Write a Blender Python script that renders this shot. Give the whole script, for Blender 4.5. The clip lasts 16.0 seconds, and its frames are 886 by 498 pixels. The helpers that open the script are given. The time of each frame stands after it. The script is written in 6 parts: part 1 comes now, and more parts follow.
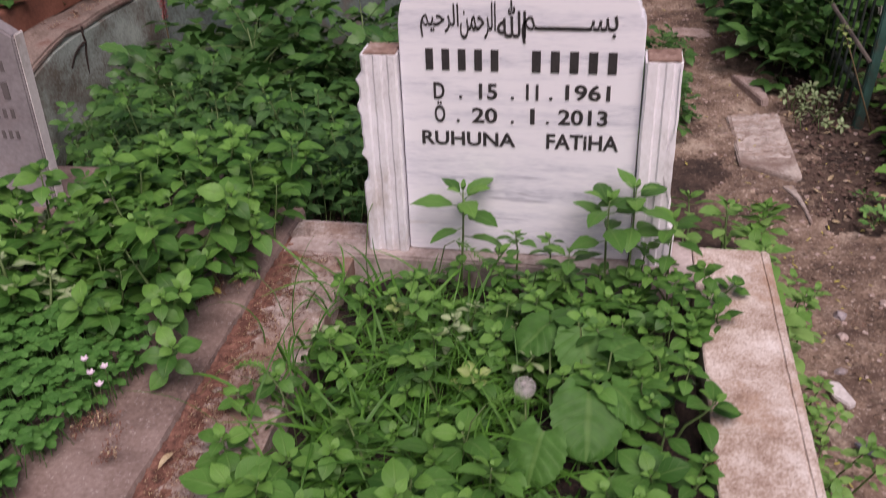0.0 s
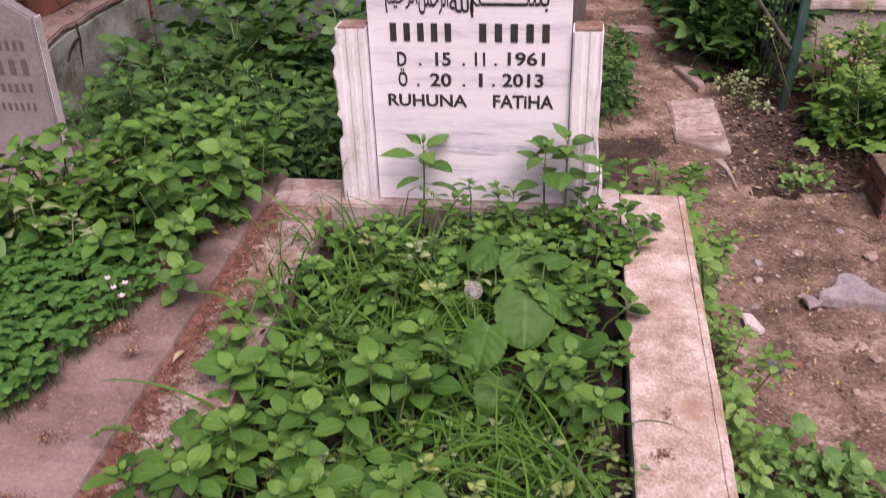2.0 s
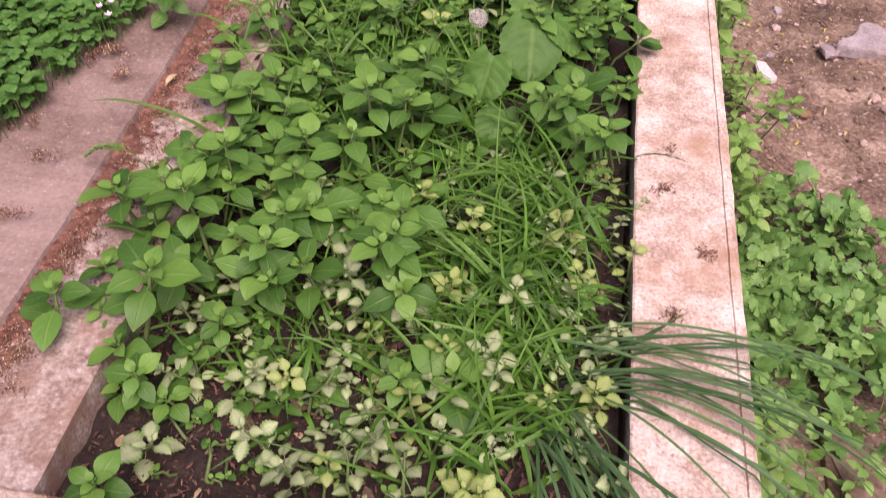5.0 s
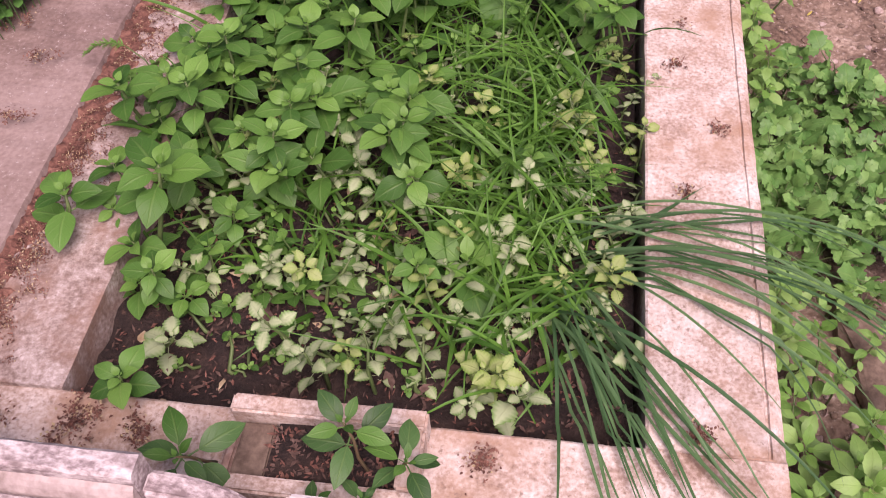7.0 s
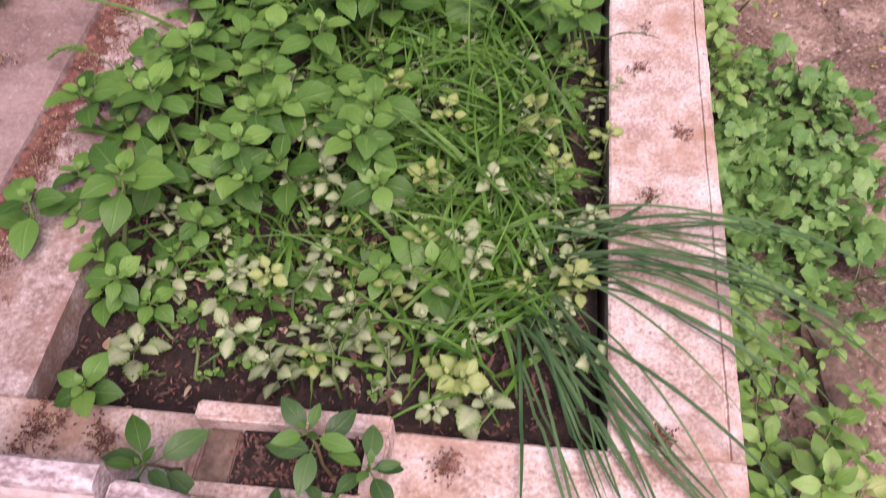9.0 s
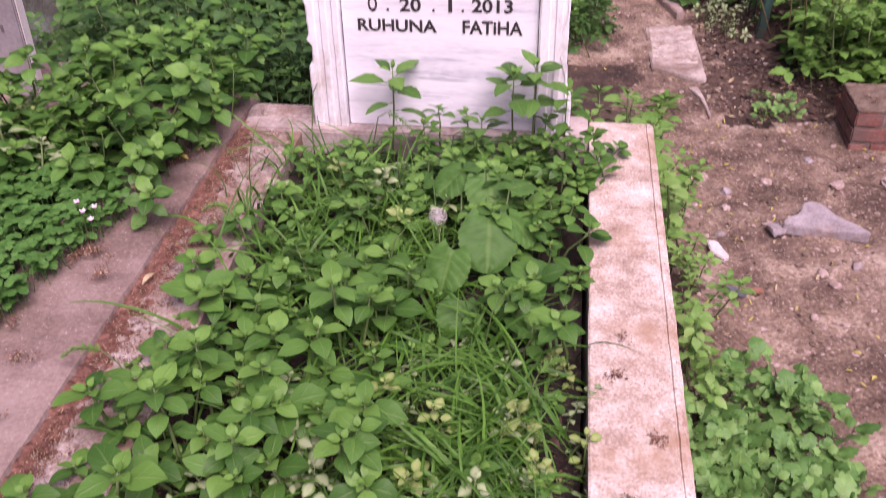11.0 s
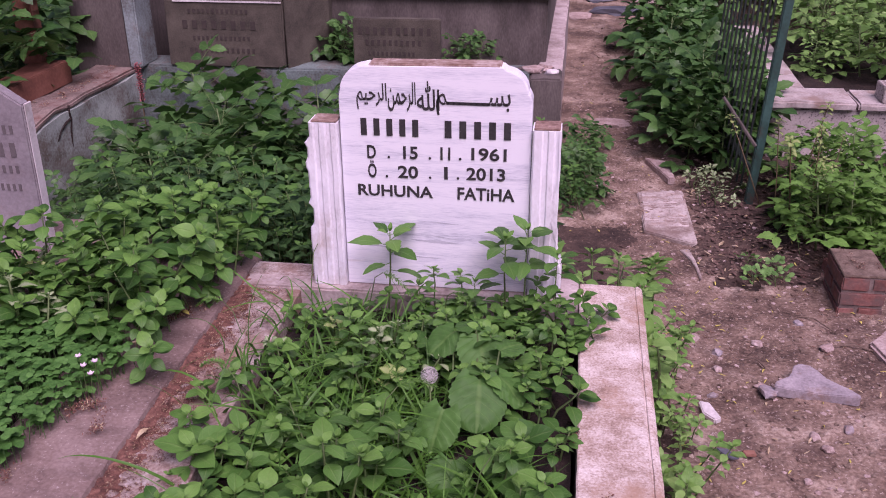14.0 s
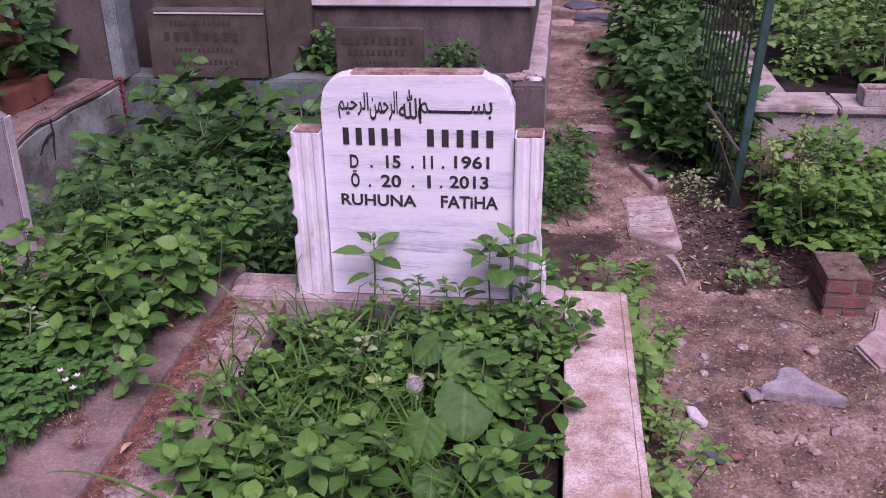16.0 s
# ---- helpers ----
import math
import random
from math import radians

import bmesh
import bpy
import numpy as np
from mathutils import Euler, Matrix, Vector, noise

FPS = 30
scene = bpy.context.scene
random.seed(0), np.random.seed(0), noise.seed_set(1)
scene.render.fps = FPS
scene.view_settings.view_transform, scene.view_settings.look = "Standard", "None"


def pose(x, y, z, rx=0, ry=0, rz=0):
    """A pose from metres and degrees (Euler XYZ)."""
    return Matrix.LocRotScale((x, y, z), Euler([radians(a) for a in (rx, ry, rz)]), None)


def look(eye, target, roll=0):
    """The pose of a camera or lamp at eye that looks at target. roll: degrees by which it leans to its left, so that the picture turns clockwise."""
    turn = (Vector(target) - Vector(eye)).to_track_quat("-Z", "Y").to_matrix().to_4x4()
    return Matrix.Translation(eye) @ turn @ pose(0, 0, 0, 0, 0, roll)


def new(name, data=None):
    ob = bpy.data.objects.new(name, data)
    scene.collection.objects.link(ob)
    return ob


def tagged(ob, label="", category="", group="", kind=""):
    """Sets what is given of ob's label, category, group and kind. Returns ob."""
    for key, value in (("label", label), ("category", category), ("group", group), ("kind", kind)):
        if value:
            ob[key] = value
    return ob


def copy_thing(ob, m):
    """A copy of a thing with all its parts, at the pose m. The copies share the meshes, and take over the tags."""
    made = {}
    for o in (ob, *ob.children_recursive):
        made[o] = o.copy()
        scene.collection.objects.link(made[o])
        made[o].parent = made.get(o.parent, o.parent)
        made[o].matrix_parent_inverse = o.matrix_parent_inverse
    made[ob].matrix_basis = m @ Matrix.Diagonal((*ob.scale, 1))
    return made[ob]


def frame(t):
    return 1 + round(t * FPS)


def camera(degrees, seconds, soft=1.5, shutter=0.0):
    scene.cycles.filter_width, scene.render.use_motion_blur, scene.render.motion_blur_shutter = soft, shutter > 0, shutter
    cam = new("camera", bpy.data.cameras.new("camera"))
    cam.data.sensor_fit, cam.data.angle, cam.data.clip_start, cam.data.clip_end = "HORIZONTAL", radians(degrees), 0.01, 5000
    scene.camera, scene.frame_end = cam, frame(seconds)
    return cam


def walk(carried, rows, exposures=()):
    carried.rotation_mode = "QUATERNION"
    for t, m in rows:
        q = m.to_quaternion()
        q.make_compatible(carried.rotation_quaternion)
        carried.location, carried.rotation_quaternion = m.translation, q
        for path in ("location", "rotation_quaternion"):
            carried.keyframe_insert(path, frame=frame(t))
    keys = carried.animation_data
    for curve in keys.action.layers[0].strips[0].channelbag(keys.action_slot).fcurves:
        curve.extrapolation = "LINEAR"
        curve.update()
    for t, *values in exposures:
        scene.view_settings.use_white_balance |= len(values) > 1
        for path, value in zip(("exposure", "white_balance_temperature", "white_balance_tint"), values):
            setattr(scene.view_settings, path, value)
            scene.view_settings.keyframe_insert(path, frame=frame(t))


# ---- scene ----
cam = camera(51.1, 16.0, soft=1.0, shutter=0.6)
PATH = [
    (0, (0.144, -1.62, 1.116), (-0.182, 0.057, 0.076), -2.3),
    (0.5, (0.191, -1.627, 1.155), (-0.162, 0.081, 0.176), -2.4),
    (1, (0.224, -1.797, 1.164), (-0.115, -0.082, 0.193), -2.8),
    (1.5, (0.221, -1.917, 1.161), (-0.077, -0.194, 0.189), -2.9),
    (2, (0.22, -1.949, 1.142), (-0.051, -0.246, 0.128), -2.1),
    (2.5, (0.215, -1.96, 1.127), (-0.041, -0.302, 0.038), -1.4),
    (3, (0.214, -1.963, 1.113), (-0.065, -0.357, -0.046), -1.2),
    (3.5, (0.21, -1.962, 1.1), (-0.086, -0.412, -0.129), -1.2),
    (4, (0.212, -1.959, 1.093), (-0.072, -0.458, -0.198), -0.8),
    (4.5, (0.221, -1.955, 1.082), (-0.041, -0.498, -0.263), -0.8),
    (5, (0.22, -1.95, 1.072), (-0.017, -0.554, -0.341), -0.9),
    (5.2, (0.217, -1.952, 1.066), (-0.015, -0.573, -0.364), -0.8),
    (7.3, (0.214, -1.955, 1.06), (-0.014, -0.74, -0.511), -4.3),
    (7.5, (0.214, -1.961, 1.054), (-0.008, -0.746, -0.519), -4.2),
    (8, (0.222, -1.96, 1.053), (0.01, -0.765, -0.537), -3.9),
    (8.5, (0.223, -1.954, 1.054), (0.03, -0.769, -0.545), -3.3),
    (9, (0.23, -1.948, 1.073), (0.046, -0.725, -0.499), -2.6),
    (9.5, (0.234, -1.947, 1.097), (0.044, -0.61, -0.378), -2.4),
    (10, (0.24, -1.951, 1.119), (0.041, -0.503, -0.246), -1.7),
    (12.3, (0.283, -1.994, 1.182), (0.006, -0.255, 0.233), -1.1),
    (12.5, (0.284, -1.997, 1.185), (0.006, -0.251, 0.249), -0.9),
    (13, (0.287, -2.002, 1.188), (0.015, -0.242, 0.279), -0.8),
    (13.5, (0.29, -2.006, 1.192), (0.023, -0.229, 0.315), -0.7),
    (14, (0.288, -2.004, 1.193), (0.029, -0.218, 0.329), -0.5),
    (14.5, (0.286, -2.003, 1.193), (0.027, -0.216, 0.334), -0.7),
    (15, (0.288, -2.003, 1.194), (0.038, -0.207, 0.35), -0.6),
    (15.5, (0.294, -2.003, 1.192), (0.052, -0.206, 0.347), -0.7),
    (16, (0.296, -2.001, 1.191), (0.062, -0.204, 0.344), -1.0),
]
walk(cam, [(t, look(e, g, r)) for t, e, g, r in PATH],
     exposures=[(0, 0.03, 6700, 28), (1.5, 0.24, 6850, 35), (3.5, 0.61, 7050, 41), (5, 0.73, 7150, 40), (7.5, 0.65, 6850, 44), (8.5, 0.62, 6800, 46), (10, 0.72, 6700, 46), (12.5, 0.45, 6450, 53), (14, 0.24, 6150, 57), (16, 0.13, 5950, 60)])

# ---- world and light: an overcast day under open trees ----
world = bpy.data.worlds.new("World")
scene.world = world
world.use_nodes = True
wn = world.node_tree
wn.nodes.clear()
sky = wn.nodes.new("ShaderNodeTexSky")
sky.sky_type = "NISHITA"
sky.sun_disc = False
sky.sun_elevation, sky.sun_rotation = radians(57), radians(152)
sky.air_density, sky.dust_density = 1.0, 4.0
wbg = wn.nodes.new("ShaderNodeBackground")
wbg.inputs["Strength"].default_value = 0.052
wout = wn.nodes.new("ShaderNodeOutputWorld")
wn.links.new(sky.outputs[0], wbg.inputs[0])
wn.links.new(wbg.outputs[0], wout.inputs[0])
sun = new("sun", bpy.data.lights.new("sun", "SUN"))
sun.data.energy, sun.data.angle, sun.data.color = 3.1, radians(45), (1.0, 0.95, 0.91)
sun.matrix_world = look((0.85, -1.6, 2.8), (0, 0, 0))

# ---- materials ----


def ramp_node(nt, stops):
    n = nt.nodes.new("ShaderNodeValToRGB")
    els = n.color_ramp.elements
    while len(els) < len(stops):
        els.new(0.5)
    for el, (p, c) in zip(els, stops):
        el.position, el.color = p, (*c, 1) if len(c) == 3 else c
    return n


def surface(name, stops, scale=6.0, fine=90.0, rough=0.8, bump=0.3, stretch=(1, 1, 1), stain=None, stain_scale=3.0,
            stain_at=0.6, metal=0.0, speck=None, speck_scale=160.0, speck_at=0.62, dist=0.004, detail=8.0, grain=0.65):
    """A worn surface: broad and fine noise through a ramp, an optional blotchy stain and specks, with relief."""
    m = bpy.data.materials.new(name)
    m.use_nodes = True
    nt = m.node_tree
    b = nt.nodes["Principled BSDF"]
    co = nt.nodes.new("ShaderNodeTexCoord")
    mp = nt.nodes.new("ShaderNodeMapping")
    mp.inputs["Scale"].default_value = stretch
    info = nt.nodes.new("ShaderNodeObjectInfo")
    off = nt.nodes.new("ShaderNodeVectorMath")
    off.operation = "SCALE"
    off.inputs[0].default_value = (7.3, 3.1, 5.7)
    nt.links.new(info.outputs["Random"], off.inputs["Scale"])
    nt.links.new(off.outputs[0], mp.inputs["Location"])
    nt.links.new(co.outputs["Object"], mp.inputs["Vector"])
    n1 = nt.nodes.new("ShaderNodeTexNoise")
    n1.inputs["Scale"].default_value, n1.inputs["Detail"].default_value, n1.inputs["Roughness"].default_value = scale, detail, grain
    n2 = nt.nodes.new("ShaderNodeTexNoise")
    n2.inputs["Scale"].default_value, n2.inputs["Detail"].default_value = fine, 4
    for n in (n1, n2):
        nt.links.new(mp.outputs[0], n.inputs["Vector"])
    mixf = nt.nodes.new("ShaderNodeMath")
    mixf.operation = "MULTIPLY_ADD"
    mixf.inputs[1].default_value = 0.3
    nt.links.new(n2.outputs["Fac"], mixf.inputs[0])
    mul = nt.nodes.new("ShaderNodeMath")
    mul.operation = "MULTIPLY"
    mul.inputs[1].default_value = 0.7
    nt.links.new(n1.outputs["Fac"], mul.inputs[0])
    nt.links.new(mul.outputs[0], mixf.inputs[2])
    rp = ramp_node(nt, stops)
    nt.links.new(mixf.outputs[0], rp.inputs[0])
    col = rp.outputs[0]
    for spec, sc, at, dt in ((stain, stain_scale, stain_at, 10), (speck, speck_scale, speck_at, 2)):
        if spec:
            n3 = nt.nodes.new("ShaderNodeTexNoise")
            n3.inputs["Scale"].default_value, n3.inputs["Detail"].default_value, n3.inputs["Roughness"].default_value = sc, dt, 0.7
            nt.links.new(mp.outputs[0], n3.inputs["Vector"])
            r3 = ramp_node(nt, [(at - 0.06, (0, 0, 0)), (at + 0.08, (1, 1, 1))])
            nt.links.new(n3.outputs["Fac"], r3.inputs[0])
            mx = nt.nodes.new("ShaderNodeMix")
            mx.data_type = "RGBA"
            sc_ = nt.nodes.new("ShaderNodeMath")
            sc_.operation = "MULTIPLY"
            sc_.inputs[1].default_value = 0.85
            nt.links.new(r3.outputs[0], sc_.inputs[0])
            nt.links.new(sc_.outputs[0], mx.inputs["Factor"])
            nt.links.new(col, mx.inputs["A"])
            mx.inputs["B"].default_value = (*spec, 1)
            col = mx.outputs["Result"]
    nt.links.new(col, b.inputs["Base Color"])
    rr = nt.nodes.new("ShaderNodeMapRange")
    rr.inputs["To Min"].default_value, rr.inputs["To Max"].default_value = max(rough - 0.15, 0.05), min(rough + 0.15, 1)
    nt.links.new(n1.outputs["Fac"], rr.inputs["Value"])
    nt.links.new(rr.outputs[0], b.inputs["Roughness"])
    b.inputs["Metallic"].default_value = metal
    bp = nt.nodes.new("ShaderNodeBump")
    bp.inputs["Strength"].default_value, bp.inputs["Distance"].default_value = bump, dist
    nt.links.new(mixf.outputs[0], bp.inputs["Height"])
    nt.links.new(bp.outputs[0], b.inputs["Normal"])
    return m


def leaf_material(name, dark, light, rib=(0.25, 0.38, 0.12), rough=0.5, pale=None, veins=26.0, glow=0.16):
    """A leaf: its own green from leaf to leaf, a paler midrib and side veins, light passing through it."""
    m = bpy.data.materials.new(name)
    m.use_nodes = True
    nt = m.node_tree
    b = nt.nodes["Principled BSDF"]
    out = nt.nodes["Material Output"]
    geo = nt.nodes.new("ShaderNodeNewGeometry")
    info = nt.nodes.new("ShaderNodeObjectInfo")
    add = nt.nodes.new("ShaderNodeMath")
    add.operation = "ADD"
    nt.links.new(geo.outputs["Random Per Island"], add.inputs[0])
    nt.links.new(info.outputs["Random"], add.inputs[1])
    fr = nt.nodes.new("ShaderNodeMath")
    fr.operation = "FRACT"
    nt.links.new(add.outputs[0], fr.inputs[0])
    rp = ramp_node(nt, [(0.0, dark), (1.0, light)])
    nt.links.new(fr.outputs[0], rp.inputs[0])
    uv = nt.nodes.new("ShaderNodeUVMap")
    sep = nt.nodes.new("ShaderNodeSeparateXYZ")
    nt.links.new(uv.outputs[0], sep.inputs[0])
    ab = nt.nodes.new("ShaderNodeMath")
    ab.operation = "ABSOLUTE"
    nt.links.new(sep.outputs["X"], ab.inputs[0])
    r2 = ramp_node(nt, [(0.03, (1, 1, 1)), (0.12, (0, 0, 0))])
    nt.links.new(ab.outputs[0], r2.inputs[0])
    # side veins run forward from the midrib
    sh = nt.nodes.new("ShaderNodeMath")
    sh.operation = "MULTIPLY_ADD"
    sh.inputs[1].default_value = -0.35
    nt.links.new(ab.outputs[0], sh.inputs[0])
    nt.links.new(sep.outputs["Y"], sh.inputs[2])
    sn = nt.nodes.new("ShaderNodeMath")
    sn.operation = "MULTIPLY"
    sn.inputs[1].default_value = veins
    nt.links.new(sh.outputs[0], sn.inputs[0])
    si = nt.nodes.new("ShaderNodeMath")
    si.operation = "SINE"
    nt.links.new(sn.outputs[0], si.inputs[0])
    r3 = ramp_node(nt, [(0.86, (0, 0, 0)), (1.0, (0.45, 0.45, 0.45))])
    nt.links.new(si.outputs[0], r3.inputs[0])
    mxm = nt.nodes.new("ShaderNodeMath")
    mxm.operation = "MAXIMUM"
    nt.links.new(r2.outputs[0], mxm.inputs[0])
    nt.links.new(r3.outputs[0], mxm.inputs[1])
    half = nt.nodes.new("ShaderNodeMath")
    half.operation = "MULTIPLY"
    half.inputs[1].default_value = 0.17
    nt.links.new(mxm.outputs[0], half.inputs[0])
    tc = nt.nodes.new("ShaderNodeTexCoord")
    ns = nt.nodes.new("ShaderNodeTexNoise")
    ns.inputs["Scale"].default_value, ns.inputs["Detail"].default_value = 60, 3
    nt.links.new(tc.outputs["Object"], ns.inputs["Vector"])
    base = rp.outputs[0]
    if pale:
        r4 = ramp_node(nt, [(0.42, (0.95, 0.95, 0.95)), (1.0, (0, 0, 0))])
        ad = nt.nodes.new("ShaderNodeMath")
        ad.operation = "MULTIPLY_ADD"
        ad.inputs[1].default_value = 0.9
        nt.links.new(ns.outputs["Fac"], ad.inputs[0])
        sb = nt.nodes.new("ShaderNodeMath")
        sb.operation = "SUBTRACT"
        sb.inputs[1].default_value = 0.4
        nt.links.new(ab.outputs[0], sb.inputs[0])
        nt.links.new(sb.outputs[0], ad.inputs[2])
        nt.links.new(ad.outputs[0], r4.inputs[0])
        mp_ = nt.nodes.new("ShaderNodeMix")
        mp_.data_type = "RGBA"
        nt.links.new(r4.outputs[0], mp_.inputs["Factor"])
        nt.links.new(base, mp_.inputs["A"])
        mp_.inputs["B"].default_value = (*pale, 1)
        base = mp_.outputs["Result"]
    mx = nt.nodes.new("ShaderNodeMix")
    mx.data_type = "RGBA"
    nt.links.new(half.outputs[0], mx.inputs["Factor"])
    nt.links.new(base, mx.inputs["A"])
    mx.inputs["B"].default_value = (*rib, 1)
    hv = nt.nodes.new("ShaderNodeHueSaturation")
    vr = nt.nodes.new("ShaderNodeMapRange")
    vr.inputs["To Min"].default_value, vr.inputs["To Max"].default_value = 0.7, 1.3
    nt.links.new(ns.outputs["Fac"], vr.inputs["Value"])
    nt.links.new(vr.outputs[0], hv.inputs["Value"])
    nt.links.new(mx.outputs["Result"], hv.inputs["Color"])
    nt.links.new(hv.outputs[0], b.inputs["Base Color"])
    b.inputs["Roughness"].default_value = rough
    b.inputs["Specular IOR Level"].default_value = 0.35
    bp = nt.nodes.new("ShaderNodeBump")
    bp.inputs["Strength"].default_value, bp.inputs["Distance"].default_value = 0.35, 0.002
    nt.links.new(mxm.outputs[0], bp.inputs["Height"])
    nt.links.new(bp.outputs[0], b.inputs["Normal"])
    tr = nt.nodes.new("ShaderNodeBsdfTranslucent")
    nt.links.new(hv.outputs[0], tr.inputs["Color"])
    ms = nt.nodes.new("ShaderNodeMixShader")
    ms.inputs[0].default_value = glow
    nt.links.new(b.outputs[0], ms.inputs[1])
    nt.links.new(tr.outputs[0], ms.inputs[2])
    nt.links.new(ms.outputs[0], out.inputs["Surface"])
    return m


M_MARBLE = surface("white_marble", [(0.34, (0.44, 0.45, 0.53)), (0.43, (0.73, 0.735, 0.81)), (0.52, (0.87, 0.865, 0.92))], 4.2, 120, 0.5, 0.08,
                   stretch=(0.45, 1, 5.5), stain=(0.52, 0.44, 0.38), stain_scale=2.6, stain_at=0.70, dist=0.002)
M_PILLAR = surface("white_marble_pillar", [(0.32, (0.60, 0.58, 0.60)), (0.44, (0.78, 0.765, 0.80)), (0.56, (0.86, 0.85, 0.90))], 7, 120, 0.55, 0.1,
                   stretch=(1.5, 1, 0.8), stain=(0.46, 0.39, 0.34), stain_scale=4, stain_at=0.68, dist=0.002)
M_RUST = surface("rust_stained_marble", [(0.38, (0.15, 0.08, 0.06)), (0.5, (0.31, 0.205, 0.165)), (0.62, (0.52, 0.42, 0.385))], 14, 90, 0.75, 0.25)
M_KERB = surface("weathered_marble", [(0.37, (0.25, 0.165, 0.12)), (0.46, (0.43, 0.33, 0.275)), (0.53, (0.585, 0.50, 0.45)), (0.62, (0.73, 0.67, 0.635))],
                 13, 210, 0.85, 0.45, stain=(0.38, 0.24, 0.16), stain_scale=5.5, stain_at=0.555, speck=(0.24, 0.165, 0.125), speck_scale=130, speck_at=0.645, dist=0.003, detail=14, grain=0.78)
M_BASE = surface("dull_marble", [(0.36, (0.22, 0.17, 0.15)), (0.5, (0.40, 0.33, 0.31)), (0.64, (0.55, 0.48, 0.46))], 10, 120, 0.8, 0.2,
                 stain=(0.2, 0.13, 0.10), stain_scale=8, stain_at=0.63)
M_FOOT = surface("lichened_marble", [(0.41, (0.20, 0.155, 0.155)), (0.475, (0.36, 0.30, 0.30)), (0.525, (0.53, 0.47, 0.47)), (0.60, (0.70, 0.65, 0.65))], 30, 200, 0.88, 0.5,
                 stretch=(0.6, 1, 1), stain=(0.22, 0.175, 0.165), stain_scale=18, stain_at=0.58, detail=14, grain=0.78)
M_SLAB = surface("weathered_concrete", [(0.37, (0.120, 0.080, 0.068)), (0.5, (0.215, 0.152, 0.132)), (0.64, (0.31, 0.235, 0.212))], 5, 150, 0.9, 0.3,
                 stain=(0.16, 0.10, 0.09), stain_scale=6, stain_at=0.66, speck=(0.45, 0.4, 0.38), speck_at=0.68)
M_SOIL = surface("damp_soil", [(0.34, (0.008, 0.005, 0.004)), (0.5, (0.024, 0.014, 0.011)), (0.7, (0.060, 0.037, 0.028))], 22, 160, 0.95, 1.0, dist=0.02,
                 speck=(0.10, 0.055, 0.04), speck_scale=70, speck_at=0.66)
M_PATH = surface("trodden_earth", [(0.37, (0.050, 0.030, 0.022)), (0.46, (0.150, 0.099, 0.071)), (0.54, (0.255, 0.181, 0.136)), (0.63, (0.43, 0.345, 0.275))], 6.0, 110, 0.95, 1.0, dist=0.014,
                 stain=(0.070, 0.040, 0.030), stain_scale=6.5, stain_at=0.57, speck=(0.52, 0.43, 0.37), speck_scale=95, speck_at=0.655, detail=15)
# Leaf mould, with the shade under shrubs and fence put into its colour.
M_SHADEMOULD = surface("shaded_leaf_mould", [(0.36, (0.022, 0.013, 0.010)), (0.5, (0.062, 0.038, 0.028)), (0.66, (0.125, 0.083, 0.062))], 9, 110, 0.95, 1.0, dist=0.016,
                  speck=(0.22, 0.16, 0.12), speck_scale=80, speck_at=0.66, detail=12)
M_KERBDIRTY = surface("stained_marble", [(0.38, (0.145, 0.095, 0.078)), (0.46, (0.26, 0.195, 0.168)), (0.54, (0.41, 0.34, 0.31)), (0.64, (0.64, 0.575, 0.55))],
                      20, 180, 0.85, 0.4, stain=(0.24, 0.145, 0.105), stain_scale=8, stain_at=0.52, detail=14, grain=0.78, speck=(0.13, 0.085, 0.065), speck_at=0.70, dist=0.003)
M_CARVE_DARK = surface("weathered_carving", [(0.3, (0.04, 0.03, 0.026)), (0.7, (0.07, 0.055, 0.047))], 60, 200, 0.9, 0.2)
M_VEIN = surface("grey_vein", [(0.34, (0.40, 0.40, 0.47)), (0.66, (0.62, 0.62, 0.69))], 30, 200, 0.5, 0.05)
M_DEBRIS = surface("red_catkins", [(0.38, (0.070, 0.029, 0.021)), (0.5, (0.160, 0.070, 0.050)), (0.66, (0.30, 0.155, 0.112))], 60, 300, 0.9, 0.6)
M_HUSK = surface("pale_husks", [(0.35, (0.30, 0.20, 0.10)), (0.65, (0.55, 0.46, 0.30))], 60, 300, 0.8, 0.2)
M_INK = surface("black_paint", [(0.3, (0.012, 0.011, 0.012)), (0.6, (0.045, 0.04, 0.042))], 60, 200, 0.7, 0.2)
M_CARVE = surface("faded_carving", [(0.3, (0.10, 0.085, 0.085)), (0.7, (0.16, 0.14, 0.14))], 60, 200, 0.9, 0.2)
M_GREY = surface("dark_concrete", [(0.36, (0.060, 0.050, 0.044)), (0.5, (0.115, 0.096, 0.086)), (0.66, (0.18, 0.152, 0.138))], 4, 110, 0.9, 0.4, stretch=(1.6, 1.6, 0.6),
                 stain=(0.05, 0.04, 0.038), stain_scale=3, stain_at=0.58)
M_BSTONE = surface("brown_stone", [(0.36, (0.040, 0.034, 0.026)), (0.5, (0.082, 0.070, 0.053)), (0.66, (0.132, 0.115, 0.088))], 9, 190, 0.9, 0.35, stain=(0.06, 0.045, 0.04), stain_scale=5, stain_at=0.62)
M_BLUE = surface("blue_washed_concrete", [(0.38, (0.050, 0.043, 0.037)), (0.48, (0.105, 0.130, 0.120)), (0.60, (0.165, 0.225, 0.212)), (0.76, (0.24, 0.295, 0.28))], 4.5, 110, 0.9, 0.3,
                 stain=(0.16, 0.11, 0.09), stain_scale=5, stain_at=0.57)
M_BLUEPOST = surface("pale_blue_paint", [(0.38, (0.11, 0.105, 0.095)), (0.5, (0.21, 0.255, 0.25)), (0.64, (0.31, 0.38, 0.375))], 6, 110, 0.85, 0.3, stain=(0.17, 0.13, 0.11), stain_scale=7, stain_at=0.63)
